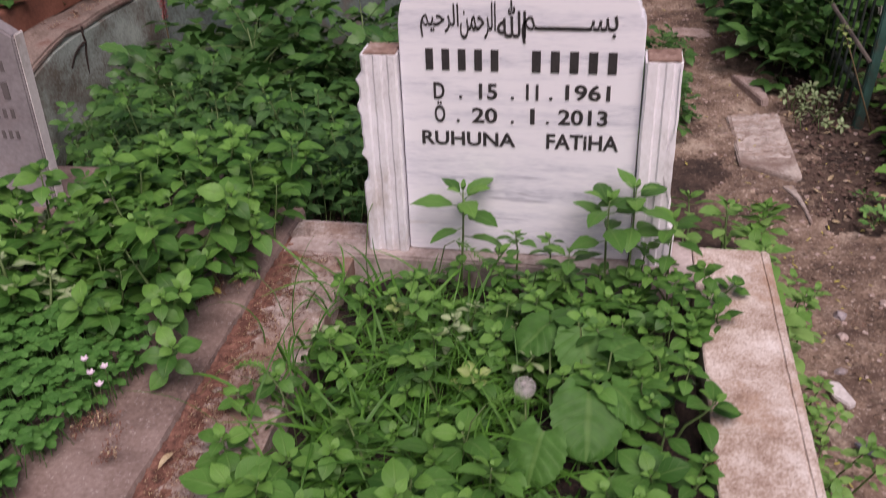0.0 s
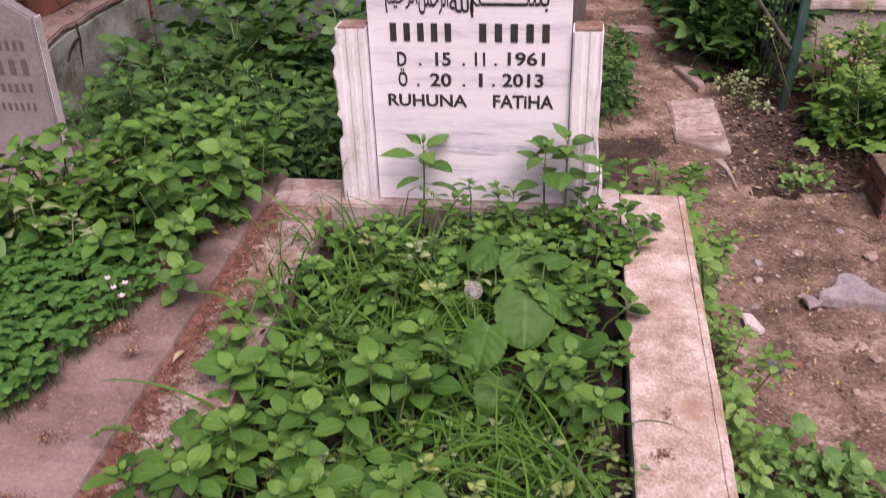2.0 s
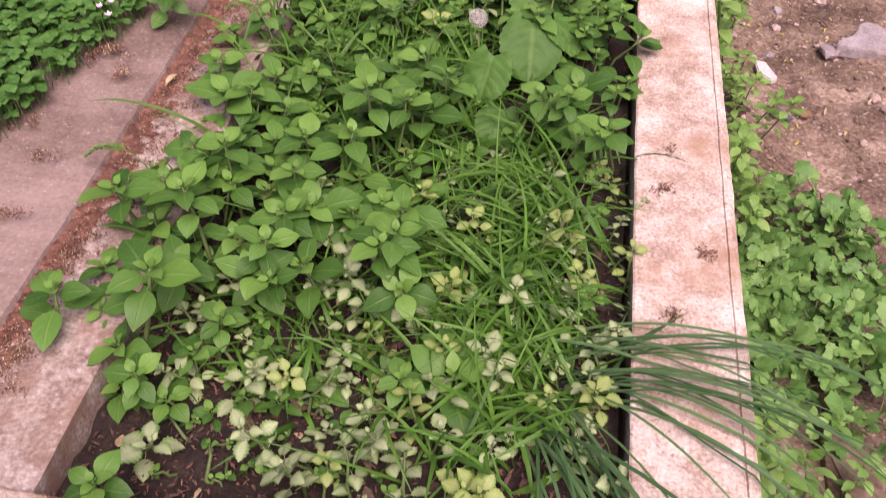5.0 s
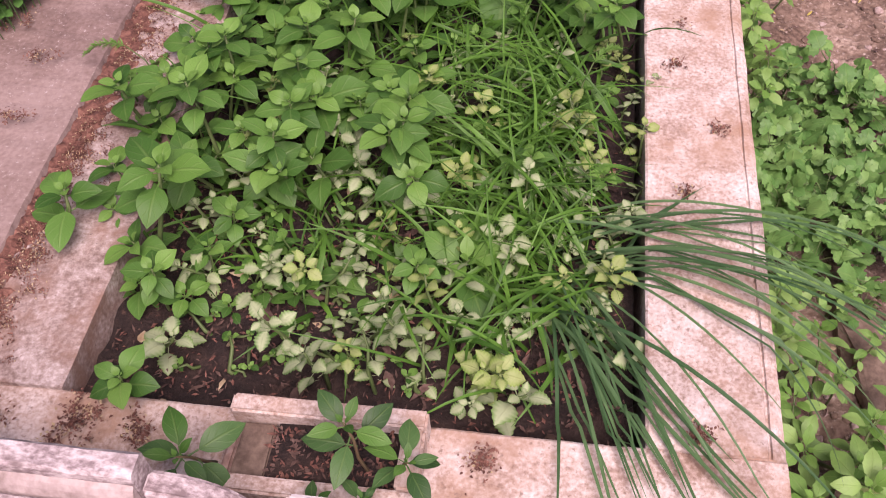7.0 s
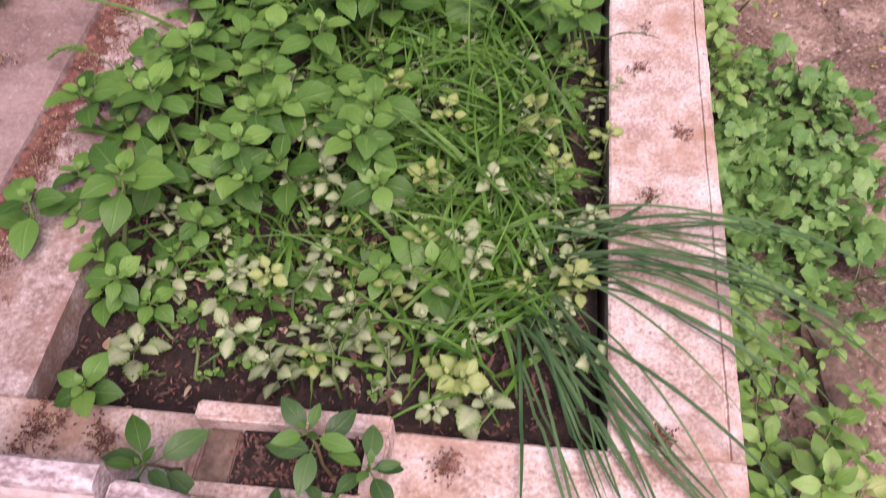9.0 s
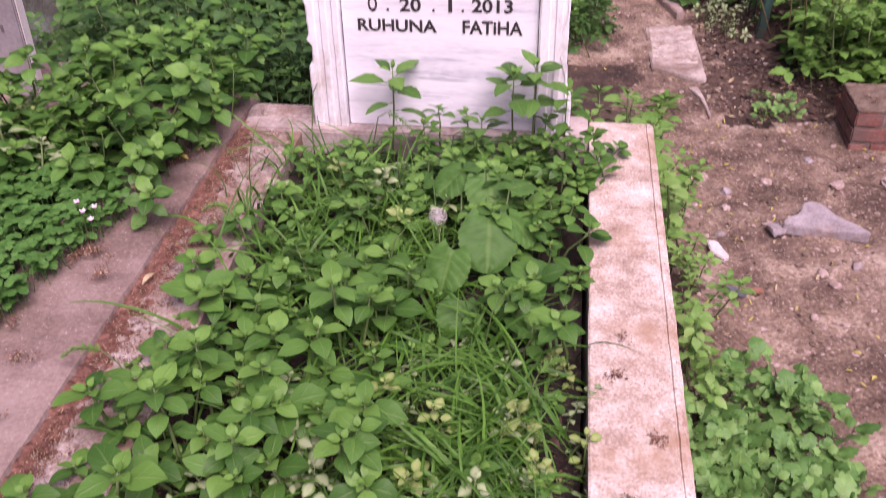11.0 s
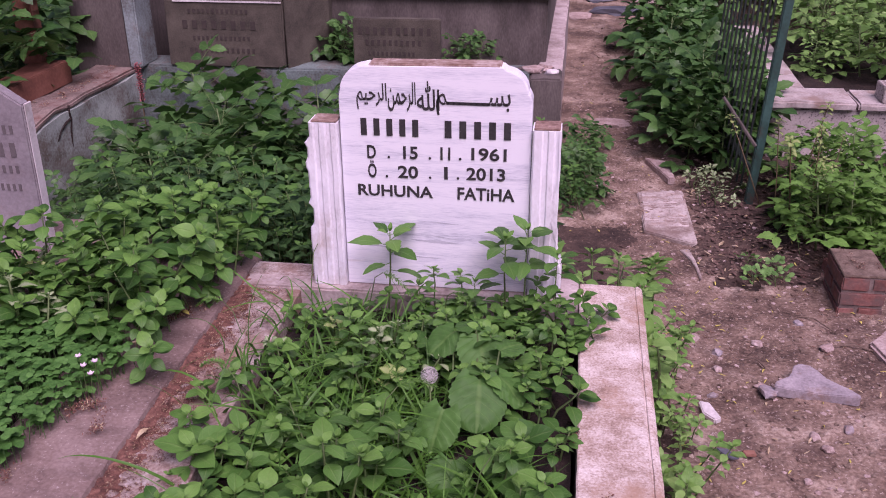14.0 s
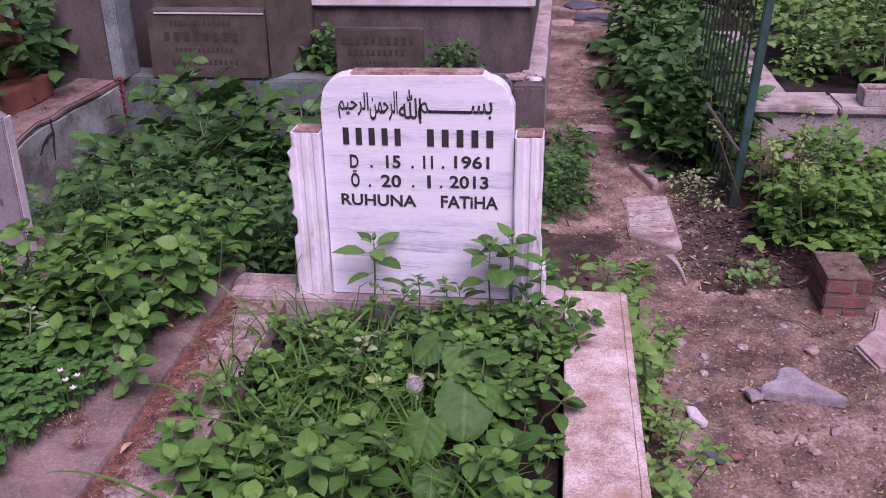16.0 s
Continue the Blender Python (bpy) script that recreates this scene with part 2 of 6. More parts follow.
M_LGREY = surface("grey_marble", [(0.34, (0.17, 0.15, 0.16)), (0.5, (0.27, 0.245, 0.255)), (0.66, (0.36, 0.33, 0.345))], 5, 130, 0.7, 0.2, stain=(0.26, 0.20, 0.19), stain_scale=4, stain_at=0.62)
M_LIGHT = surface("pale_marble_top", [(0.34, (0.45, 0.41, 0.40)), (0.5, (0.66, 0.62, 0.62)), (0.66, (0.78, 0.75, 0.75))], 6, 120, 0.6, 0.15, stain=(0.40, 0.29, 0.25), stain_scale=5, stain_at=0.62)
M_TERR = surface("terrazzo", [(0.36, (0.31, 0.26, 0.24)), (0.5, (0.44, 0.39, 0.365)), (0.66, (0.53, 0.48, 0.455))], 8, 120, 0.8, 0.3, stain=(0.3, 0.22, 0.2), stain_scale=3, stain_at=0.6,
                 speck=(0.06, 0.05, 0.05), speck_scale=95, speck_at=0.60)
M_SIDEWALL = surface("pale_green_wash", [(0.38, (0.13, 0.115, 0.095)), (0.47, (0.24, 0.275, 0.25)), (0.60, (0.36, 0.42, 0.385))], 6, 110, 0.9, 0.4, stain=(0.13, 0.10, 0.08), stain_scale=5, stain_at=0.55)
M_WALLTOP = surface("broken_render", [(0.36, (0.12, 0.085, 0.07)), (0.5, (0.23, 0.175, 0.15)), (0.64, (0.34, 0.28, 0.245))], 9, 120, 0.95, 0.6, stain=(0.14, 0.06, 0.045), stain_scale=9, stain_at=0.56)
M_COPING = surface("weathered_coping", [(0.36, (0.27, 0.225, 0.20)), (0.5, (0.44, 0.385, 0.36)), (0.64, (0.58, 0.525, 0.50))], 9, 120, 0.85, 0.4, stain=(0.26, 0.18, 0.14), stain_scale=7, stain_at=0.57)
M_GREEN = surface("green_paint", [(0.34, (0.030, 0.040, 0.034)), (0.5, (0.026, 0.075, 0.062)), (0.68, (0.045, 0.125, 0.105))], 9, 90, 0.5, 0.25, stain=(0.09, 0.05, 0.035), stain_scale=12, stain_at=0.64)
M_BARS = surface("dark_green_iron", [(0.32, (0.012, 0.016, 0.014)), (0.5, (0.02, 0.032, 0.028)), (0.68, (0.05, 0.045, 0.04))], 9, 90, 0.6, 0.25)
M_REDPOST = surface("red_brown_paint", [(0.34, (0.13, 0.05, 0.035)), (0.5, (0.22, 0.085, 0.055)), (0.66, (0.30, 0.13, 0.09))], 6, 90, 0.7, 0.25, stain=(0.10, 0.05, 0.04), stain_scale=6, stain_at=0.64)
M_BRICK = surface("red_brick", [(0.36, (0.115, 0.052, 0.042)), (0.5, (0.215, 0.088, 0.070)), (0.64, (0.31, 0.15, 0.125))], 14, 120, 0.9, 0.6, stain=(0.13, 0.095, 0.085), stain_scale=11, stain_at=0.54)
M_MORTAR = surface("grey_mortar", [(0.36, (0.11, 0.08, 0.07)), (0.64, (0.24, 0.19, 0.165))], 14, 160, 0.95, 0.5)
M_SLATE = surface("grey_broken_marble", [(0.36, (0.19, 0.165, 0.175)), (0.5, (0.31, 0.275, 0.29)), (0.64, (0.42, 0.38, 0.39))], 22, 140, 0.85, 0.5, stain=(0.22, 0.15, 0.12), stain_scale=16, stain_at=0.57)
M_CAP = surface("crumbled_brown_mortar", [(0.36, (0.085, 0.058, 0.042)), (0.5, (0.16, 0.115, 0.085)), (0.66, (0.25, 0.19, 0.145))], 30, 140, 0.95, 0.8)
M_STONE = surface("path_stones", [(0.36, (0.24, 0.17, 0.15)), (0.5, (0.38, 0.29, 0.26)), (0.64, (0.52, 0.43, 0.40))], 20, 160, 0.9, 0.5)
M_TILE = surface("ribbed_tile", [(0.36, (0.24, 0.19, 0.165)), (0.5, (0.41, 0.35, 0.315)), (0.64, (0.56, 0.50, 0.455))], 16, 120, 0.9, 0.5, stain=(0.19, 0.125, 0.10), stain_scale=9, stain_at=0.50)
M_DARKSLATE = surface("dark_slate", [(0.36, (0.05, 0.055, 0.07)), (0.64, (0.13, 0.135, 0.16))], 12, 120, 0.6, 0.4)
M_ORANGE = surface("terracotta", [(0.36, (0.20, 0.085, 0.055)), (0.64, (0.32, 0.16, 0.115))], 12, 120, 0.9, 0.4)
M_TWIG = surface("dry_twig", [(0.36, (0.09, 0.06, 0.045)), (0.64, (0.22, 0.16, 0.12))], 20, 150, 0.9, 0.4)
M_DRYLEAF = surface("dry_leaf", [(0.36, (0.045, 0.024, 0.018)), (0.5, (0.095, 0.055, 0.042)), (0.64, (0.19, 0.125, 0.10))], 30, 150, 0.85, 0.3)
M_YELLOW = surface("yellow_leaf", [(0.36, (0.35, 0.30, 0.05)), (0.64, (0.55, 0.50, 0.12))], 30, 150, 0.7, 0.3)
M_FLUFF = surface("seed_fluff", [(0.36, (0.5, 0.47, 0.45)), (0.64, (0.7, 0.68, 0.66))], 30, 150, 0.95, 0.2)
M_PINK = surface("pale_pink_petals", [(0.36, (0.55, 0.42, 0.52)), (0.64, (0.75, 0.66, 0.72))], 60, 200, 0.7, 0.1)
M_BERRY = surface("pink_seed_heads", [(0.36, (0.35, 0.08, 0.09)), (0.64, (0.55, 0.2, 0.2))], 60, 200, 0.7, 0.1)

L_WEED = leaf_material("weed_leaf", (0.030, 0.108, 0.016), (0.095, 0.240, 0.044))
L_YOUNG = leaf_material("young_leaf", (0.085, 0.215, 0.034), (0.140, 0.310, 0.060))
# Darker weed green: shade among the graves put into the colour; also pellitory.
L_DARK = leaf_material("dark_shaded_leaf", (0.024, 0.080, 0.020), (0.062, 0.155, 0.044))
L_BIG = leaf_material("broad_leaf", (0.034, 0.118, 0.018), (0.070, 0.190, 0.036), veins=34, rough=0.62)
L_ELDER = leaf_material("elder_leaf", (0.026, 0.092, 0.020), (0.078, 0.190, 0.046), rough=0.42)
L_CLOVER = leaf_material("sorrel_leaf", (0.044, 0.150, 0.026), (0.092, 0.245, 0.052), rib=(0.13, 0.26, 0.09), veins=6)
L_PALE = leaf_material("variegated_leaf", (0.085, 0.20, 0.045), (0.18, 0.31, 0.09), rib=(0.34, 0.43, 0.22), pale=(0.37, 0.455, 0.26), veins=30)
L_LIME = leaf_material("lime_leaf", (0.12, 0.235, 0.035), (0.22, 0.34, 0.07), rib=(0.34, 0.40, 0.15), pale=(0.30, 0.39, 0.14))
L_STRAP = leaf_material("strap_leaf", (0.040, 0.112, 0.040), (0.092, 0.195, 0.074), rib=(0.12, 0.21, 0.10), veins=0.1, rough=0.38)
L_CREEP = leaf_material("creeping_leaf", (0.070, 0.205, 0.045), (0.170, 0.345, 0.095))
L_GRASS = leaf_material("grass_blade", (0.034, 0.120, 0.014), (0.095, 0.255, 0.032), rib=(0.16, 0.28, 0.08), veins=0.1)
L_LIGHTBUSH = leaf_material("light_bush_leaf", (0.105, 0.25, 0.05), (0.215, 0.385, 0.105))
M_STEM = surface("green_stem", [(0.36, (0.06, 0.11, 0.03)), (0.64, (0.12, 0.18, 0.06))], 30, 150, 0.6, 0.1)
M_REDSTEM = surface("reddish_stem", [(0.36, (0.11, 0.075, 0.04)), (0.64, (0.17, 0.13, 0.07))], 30, 150, 0.6, 0.1)

# ---- builders ----
R = random.Random(11)
UP = Vector((0, 0, 1))


def link_mesh(name, verts, faces, mats, parent=None, label="", uv=None, idx=None, smooth=False):
    me = bpy.data.meshes.new(name)
    me.from_pydata([tuple(v) for v in verts], [], [tuple(f) for f in faces])
    for m in (mats if isinstance(mats, (list, tuple)) else [mats]):
        me.materials.append(m)
    if idx is not None:
        me.polygons.foreach_set("material_index", np.asarray(idx, dtype=np.int32))
    if uv is not None:
        lay = me.uv_layers.new(name="UVMap")
        li = np.empty(len(me.loops), dtype=np.int32)
        me.loops.foreach_get("vertex_index", li)
        lay.data.foreach_set("uv", np.asarray(uv, dtype=np.float32)[li].ravel())
    if smooth:
        me.polygons.foreach_set("use_smooth", np.ones(len(me.polygons), dtype=bool))
    me.update()
    ob = new(name, me)
    if parent is not None:
        ob.parent = parent
    if label:
        tagged(ob, label)
    return ob


def part(name, bm, material, parent=None, label=""):
    me = bpy.data.meshes.new(name)
    bm.to_mesh(me)
    bm.free()
    me.materials.append(material)
    ob = new(name, me)
    if parent is not None:
        ob.parent = parent
    if label:
        tagged(ob, label)
    return ob


def thing(name, label, category, at=(0, 0, 0), rz=0, group="", kind=""):
    e = new(name)
    e.empty_display_size = 0.05
    e.matrix_world = pose(*at, 0, 0, rz)
    return tagged(e, label, category, group, kind)


def box_bm(x0, x1, y0, y1, z0, z1, bevel=0.004, cuts=0, rough=0.0, seed=1):
    """A block with softened, slightly uneven edges."""
    bm = bmesh.new()
    bmesh.ops.create_cube(bm, size=1)
    for v in bm.verts:
        v.co = Vector((x0 + (v.co.x + .5) * (x1 - x0), y0 + (v.co.y + .5) * (y1 - y0), z0 + (v.co.z + .5) * (z1 - z0)))
    if bevel:
        bmesh.ops.bevel(bm, geom=bm.edges[:], offset=bevel, segments=2, affect="EDGES")
    if cuts:
        bmesh.ops.subdivide_edges(bm, edges=[e for e in bm.edges if e.calc_length() > 0.03], cuts=cuts, use_grid_fill=True)
    if rough:
        for v in bm.verts:
            v.co += noise.noise_vector(v.co * 9 + Vector((seed * 3.1, 0, 0))) * rough + noise.noise_vector(v.co * 40 + Vector((0, seed, 0))) * rough * 0.4
    return bm


def prism_bm(outline, axis, a, b, bevel=0.0):
    """A closed outline pushed from a to b along an axis: 'y' takes (x, z), 'z' takes (x, y), 'x' takes (y, z)."""
    bm = bmesh.new()
    put = {"y": lambda p, d: (p[0], d, p[1]), "z": lambda p, d: (p[0], p[1], d), "x": lambda p, d: (d, p[0], p[1])}[axis]
    lo = [bm.verts.new(put(p, a)) for p in outline]
    hi = [bm.verts.new(put(p, b)) for p in outline]
    n = len(outline)
    bm.faces.new(lo)
    bm.faces.new(hi[::-1])
    for i in range(n):
        bm.faces.new((lo[i], hi[i], hi[(i + 1) % n], lo[(i + 1) % n]))
    bmesh.ops.recalc_face_normals(bm, faces=bm.faces[:])
    if bevel:
        sharp = [e for e in bm.edges if e.calc_face_angle(0) > 0.5]
        bmesh.ops.bevel(bm, geom=sharp, offset=bevel, segments=2, affect="EDGES", clamp_overlap=True)
    return bm


def run_bm(profile, axis, a, b, n, rough=0.0015, seed=0):
    """A profile run along an axis in n steps with worn, slightly wandering edges and closed ends."""
    bm = bmesh.new()
    rows = []
    for i in range(n + 1):
        d = a + (b - a) * i / n
        row = []
        for j, (p, q) in enumerate(profile):
            co = Vector((p, d, q)) if axis == "y" else Vector((d, p, q))
            co += noise.noise_vector(co * 14 + Vector((seed, j * .2, 0))) * rough + noise.noise_vector(co * 55 + Vector((0, seed, 0))) * rough * .6
            row.append(bm.verts.new(co))
        rows.append(row)
    m = len(profile)
    for i in range(n):
        for j in range(m):
            bm.faces.new((rows[i][j], rows[i][(j + 1) % m], rows[i + 1][(j + 1) % m], rows[i + 1][j]))
    bm.faces.new(rows[0][::-1])
    bm.faces.new(rows[-1])
    bmesh.ops.recalc_face_normals(bm, faces=bm.faces[:])
    return bm


def rock_bm(sx, sy, sz, seed, flat=0.0, sub=2):
    bm = bmesh.new()
    bmesh.ops.create_icosphere(bm, subdivisions=sub, radius=1)
    for v in bm.verts:
        d = 1 + 0.45 * noise.noise(v.co * 1.3 + Vector((seed * 7.7, seed, 0))) + 0.2 * noise.noise(v.co * 3 + Vector((seed, 0, seed)))
        v.co = Vector((v.co.x * sx * d, v.co.y * sy * d, max(v.co.z * sz * d, -sz * 0.6)))
        if flat and v.co.z > sz * flat:
            v.co.z = sz * flat
    return bm


def tube(pts, radii, k=5):
    """Vertices and faces of a tapered tube along points."""
    verts, faces = [], []
    for i, p in enumerate(pts):
        p = Vector(p)
        d = (Vector(pts[min(i + 1, len(pts) - 1)]) - Vector(pts[max(i - 1, 0)])).normalized()
        s = d.cross(Vector((0.3, 0.9, 0.1))).normalized()
        u = d.cross(s)
        for j in range(k):
            a = 2 * math.pi * j / k
            verts.append(p + (s * math.cos(a) + u * math.sin(a)) * radii[i])
    for i in range(len(pts) - 1):
        for j in range(k):
            faces.append((i * k + j, i * k + (j + 1) % k, (i + 1) * k + (j + 1) % k, (i + 1) * k + j))
    faces.append(tuple(range(k))[::-1])
    faces.append(tuple(range((len(pts) - 1) * k, len(pts) * k)))
    return verts, faces


def tube_bm(pts, radii, k=6):
    bm = bmesh.new()
    v, f = tube(pts, radii, k)
    vs = [bm.verts.new(p) for p in v]
    for q in f:
        bm.faces.new([vs[i] for i in q])
    return bm


def writing(body, x0, x1, z0, z1, y, parent, name="lettering", material=None, bold=0.018):
    """Raised painted letters that fill the given rectangle on an upright face."""
    cu = bpy.data.curves.new("text", "FONT")
    cu.body, cu.extrude, cu.resolution_u, cu.offset = body, 0.004, 3, bold
    tmp = new("text_source", cu)
    dg = bpy.context.evaluated_depsgraph_get()
    me = bpy.data.meshes.new_from_object(tmp.evaluated_get(dg))
    bpy.data.objects.remove(tmp)
    co = np.array([v.co[:] for v in me.vertices])
    lo, hi = co.min(0), co.max(0)
    for v in me.vertices:
        v.co = Vector((x0 + (v.co.x - lo[0]) / (hi[0] - lo[0]) * (x1 - x0), y - 0.0008 - (v.co.z - lo[2]) * 0.08,
                       z0 + (v.co.y - lo[1]) / (hi[1] - lo[1]) * (z1 - z0)))
    me.materials.clear()
    me.materials.append(material or M_INK)
    ob = new(name, me)
    ob.parent = parent
    return ob


def bar(x0, x1, z0, z1, y, parent, material=None, name="name_bar"):
    return part(name, box_bm(x0, x1, y - 0.0015, y + 0.001, z0, z1, 0), material or M_INK, parent)


def ground_z(x, y):
    h = -0.225 + 0.018 * noise.noise(Vector((x * 1.7, y * 1.7, 0))) + 0.010 * noise.noise(Vector((x * 6, y * 6, 3))) + 0.005 * noise.noise(Vector((x * 17, y * 17, 7)))
    far = max(0.0, y - 3.5)
    return h + 0.04 * min(far, 12)


def spaced(a, b, step):
    n = max(1, int(round((b - a) / step)))
    return [a + (b - a) * i / n for i in range(n)]


# ---- ground ----
gx = [-900, -200, -60, -20, -8] + spaced(-4, -0.6, 0.12) + spaced(-0.6, 0.1, 0.06) + spaced(0.1, 0.46, 0.015) + spaced(0.46, 1.7, 0.011) + spaced(1.7, 2.2, 0.03) + spaced(2.2, 5, 0.12) + [5, 9, 20, 60, 200, 900]
gy = [-900, -200, -60, -20, -8] + spaced(-4, -1.6, 0.15) + spaced(-1.6, 1.3, 0.012) + spaced(1.3, 2.6, 0.02) + spaced(2.6, 6, 0.05) + spaced(6, 12, 0.4) + [12, 20, 60, 200, 900]


def clod_z(x, y):
    """Small clods and hollows of dry earth on top of the ground's broad shape."""
    if not (-1.7 < y < 6 and 0.2 < x < 1.8):
        return 0.0
    c = noise.noise(Vector((x * 42, y * 42, 11)))
    return 0.0045 * c + 0.0035 * noise.noise(Vector((x * 90, y * 90, 5))) + 0.004 * max(0, c - .25)


gv = [(x, y, ground_z(x, y) + clod_z(x, y)) for y in gy for x in gx]
nx = len(gx)
gf = [(j * nx + i, j * nx + i + 1, (j + 1) * nx + i + 1, (j + 1) * nx + i) for j in range(len(gy) - 1) for i in range(nx - 1)]
def shaded_mould(x, y):
    """Leaf mould under the shrubs, darkened for their shade, past a ragged edge from the trodden earth."""
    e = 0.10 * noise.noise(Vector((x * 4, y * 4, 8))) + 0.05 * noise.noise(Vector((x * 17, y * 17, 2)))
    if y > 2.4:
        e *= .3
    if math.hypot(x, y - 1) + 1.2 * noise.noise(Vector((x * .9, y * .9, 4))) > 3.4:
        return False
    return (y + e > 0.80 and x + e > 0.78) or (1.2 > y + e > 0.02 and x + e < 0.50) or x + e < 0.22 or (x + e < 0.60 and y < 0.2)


gi = [1 if shaded_mould((gv[f[0]][0] + gv[f[2]][0]) / 2, (gv[f[0]][1] + gv[f[2]][1]) / 2) else 0 for f in gf]
ground = tagged(link_mesh("ground", gv, gf, [M_PATH, M_SHADEMOULD], idx=gi, smooth=True), "trodden reddish-brown earth path with grit and litter", "ground", kind="structure")

# ---- the grave: kerbs, base and headstone ----
XO, XI, KZ = 0.477, 0.330, 0.150
YF = -1.486  # inner edge of the foot kerb
grave = thing("grave_kerb", "weathered white marble grave kerb with brown stains", "grave kerb", (0, 0, -0.22))
grave_inv = Matrix.Translation((0, 0, 0.22))


def gpart(name, bm, mat, label=""):
    bmesh.ops.transform(bm, matrix=grave_inv, verts=bm.verts[:])
    return part(name, bm, mat, grave, label)


side = [(XI, -0.24), (XI, KZ - .002), (XI + .003, KZ), (0.457, KZ), (0.4585, KZ - .003), (0.4605, KZ - .003), (0.462, KZ), (0.470, KZ - .001), (XO, KZ - .007),
        (XO, KZ - .035), (0.470, KZ - .045), (0.470, -0.24)]
gpart("side_slab", run_bm(side, "y", YF, 0.0, 90, 0.0014, 1), M_KERB)
gpart("side_slab", run_bm([(-x, z) for x, z in side], "y", YF, -0.062, 90, 0.0016, 2), M_KERBDIRTY, "marble side slab stained brown")
foot = [(YF, -0.24), (YF, KZ - .006), (YF - .003, KZ - .004), (YF - .125, KZ - .004), (YF - .127, KZ - .008), (YF - .13, KZ - .008), (YF - .132, KZ - .004), (YF - .152, KZ - .006),
        (YF - .158, KZ - .014), (YF - .158, KZ - .04), (YF - .15, KZ - .05), (YF - .15, -0.24)]
gpart("foot_slab", run_bm(foot, "x", 0.02, XO, 40, 0.0012, 3), M_KERB)
gpart("foot_slab", run_bm(foot, "x", -XO, 0.017, 40, 0.0012, 4), M_KERB)
gpart("head_slab", box_bm(-XO, XI - .003, -0.115, 0.012, -0.24, 0.158, 0.005, 2, 0.001, 5), M_BASE, "dull brown-stained marble base slab")
gpart("corner_slab", box_bm(-XO - .001, -0.30, -0.0605, 0.0, 0.02, 0.1605, 0.003, 2, 0.001, 6), M_KERBDIRTY)

soil_x, soil_y = spaced(-0.33, 0.335, 0.014), spaced(-1.51, -0.1, 0.014)
sv = [(x, y, 0.100 + 0.016 * noise.noise(Vector((x * 5, y * 5, 1))) + 0.014 * noise.noise(Vector((x * 22, y * 22, 5))) + 0.006 * noise.noise(Vector((x * 60, y * 60, 9)))) for y in soil_y for x in soil_x]
m_ = len(soil_x)
sf = [(j * m_ + i, j * m_ + i + 1, (j + 1) * m_ + i + 1, (j + 1) * m_ + i) for j in range(len(soil_y) - 1) for i in range(m_ - 1)]
tagged(link_mesh("soil", sv, sf, M_SOIL, smooth=True), "dark damp soil with leaf mould", "soil", kind="structure")

FY = -0.078  # face of the inscribed slab
stone = thing("headstone", "white grey-veined marble headstone with black lettering", "headstone", (0, 0, 0.158))


def spart(name, bm, mat, label=""):
    bmesh.ops.transform(bm, matrix=Matrix.Translation((0, 0, -0.158)), verts=bm.verts[:])
    return part(name, bm, mat, stone, label)


def arc(cx, cz, r, a0, a1, n, rz=None):
    return [(cx + r * math.cos(radians(a0 + (a1 - a0) * i / n)), cz + (rz or r) * math.sin(radians(a0 + (a1 - a0) * i / n))) for i in range(n + 1)]


outline = [(-0.221, 0.159), (0.205, 0.159), (0.205, 0.622), (0.2005, 0.634), (0.1985, 0.636)] + arc(0.1385, 0.637, 0.058, 0, 80, 8, 0.050) + \
          [(0.140, 0.694)] + [(-0.160, 0.690)] + arc(-0.162, 0.630, 0.055, 95, 180, 8, 0.058) + [(-0.2185, 0.628), (-0.2205, 0.615)]
slab = spart("slab", prism_bm(outline, "y", FY, -0.03, 0.0035), M_MARBLE)
spart("top_band", prism_bm([(-0.152, 0.686), (0.136, 0.690), (0.138, 0.6985), (-0.150, 0.695)], "y", FY + .002, -0.032, 0.003), M_RUST, "rust-brown stained top moulding")


def pillar_outline(x0, x1, yf):
    """A moulded upright: a flat band, two flutes and a quarter round, as seen from above."""
    w = x1 - x0
    pts = [(x0, -0.03), (x1, -0.03), (x1, yf + .004), (x1 - .004, yf)]
    for c in (0.70, 0.36):
        pts += [(x0 + w * (c + .11), yf), (x0 + w * (c + .07), yf + .0035), (x0 + w * (c - .05), yf + .004), (x0 + w * (c - .09), yf)]
    return pts + [(x0 + .004, yf), (x0, yf + .004)]


def pillar(x0, x1, seed, chips):
    pts = pillar_outline(x0, x1, FY - .016)
    n = 60
    bm = bmesh.new()
    rows = []
    for i in range(n + 1):
        z = 0.159 + (0.561 - 0.159) * i / n
        row = []
        for x, y in pts:
            co = Vector((x, y, z))
            co += noise.noise_vector(co * 30 + Vector((seed, 0, 0))) * 0.0013
            for cz, depth, tall in chips:
                near = max(0.0, 1 - abs(z - cz) / tall)
                out = (x - (x0 + x1) / 2) / (x1 - x0) * 2 * (1 if seed > 4 else -1)
                if out > 0.7 and near > 0:
                    co.x -= (1 if seed > 4 else -1) * depth * min(1, near * 3)
            row.append(bm.verts.new(co))
        rows.append(row)
    k = len(pts)
    for i in range(n):
        for j in range(k):
            bm.faces.new((rows[i][j], rows[i][(j + 1) % k], rows[i + 1][(j + 1) % k], rows[i + 1][j]))
    bm.faces.new(rows[0][::-1])
    bm.faces.new(rows[-1])
    bmesh.ops.recalc_face_normals(bm, faces=bm.faces[:])
    return bm


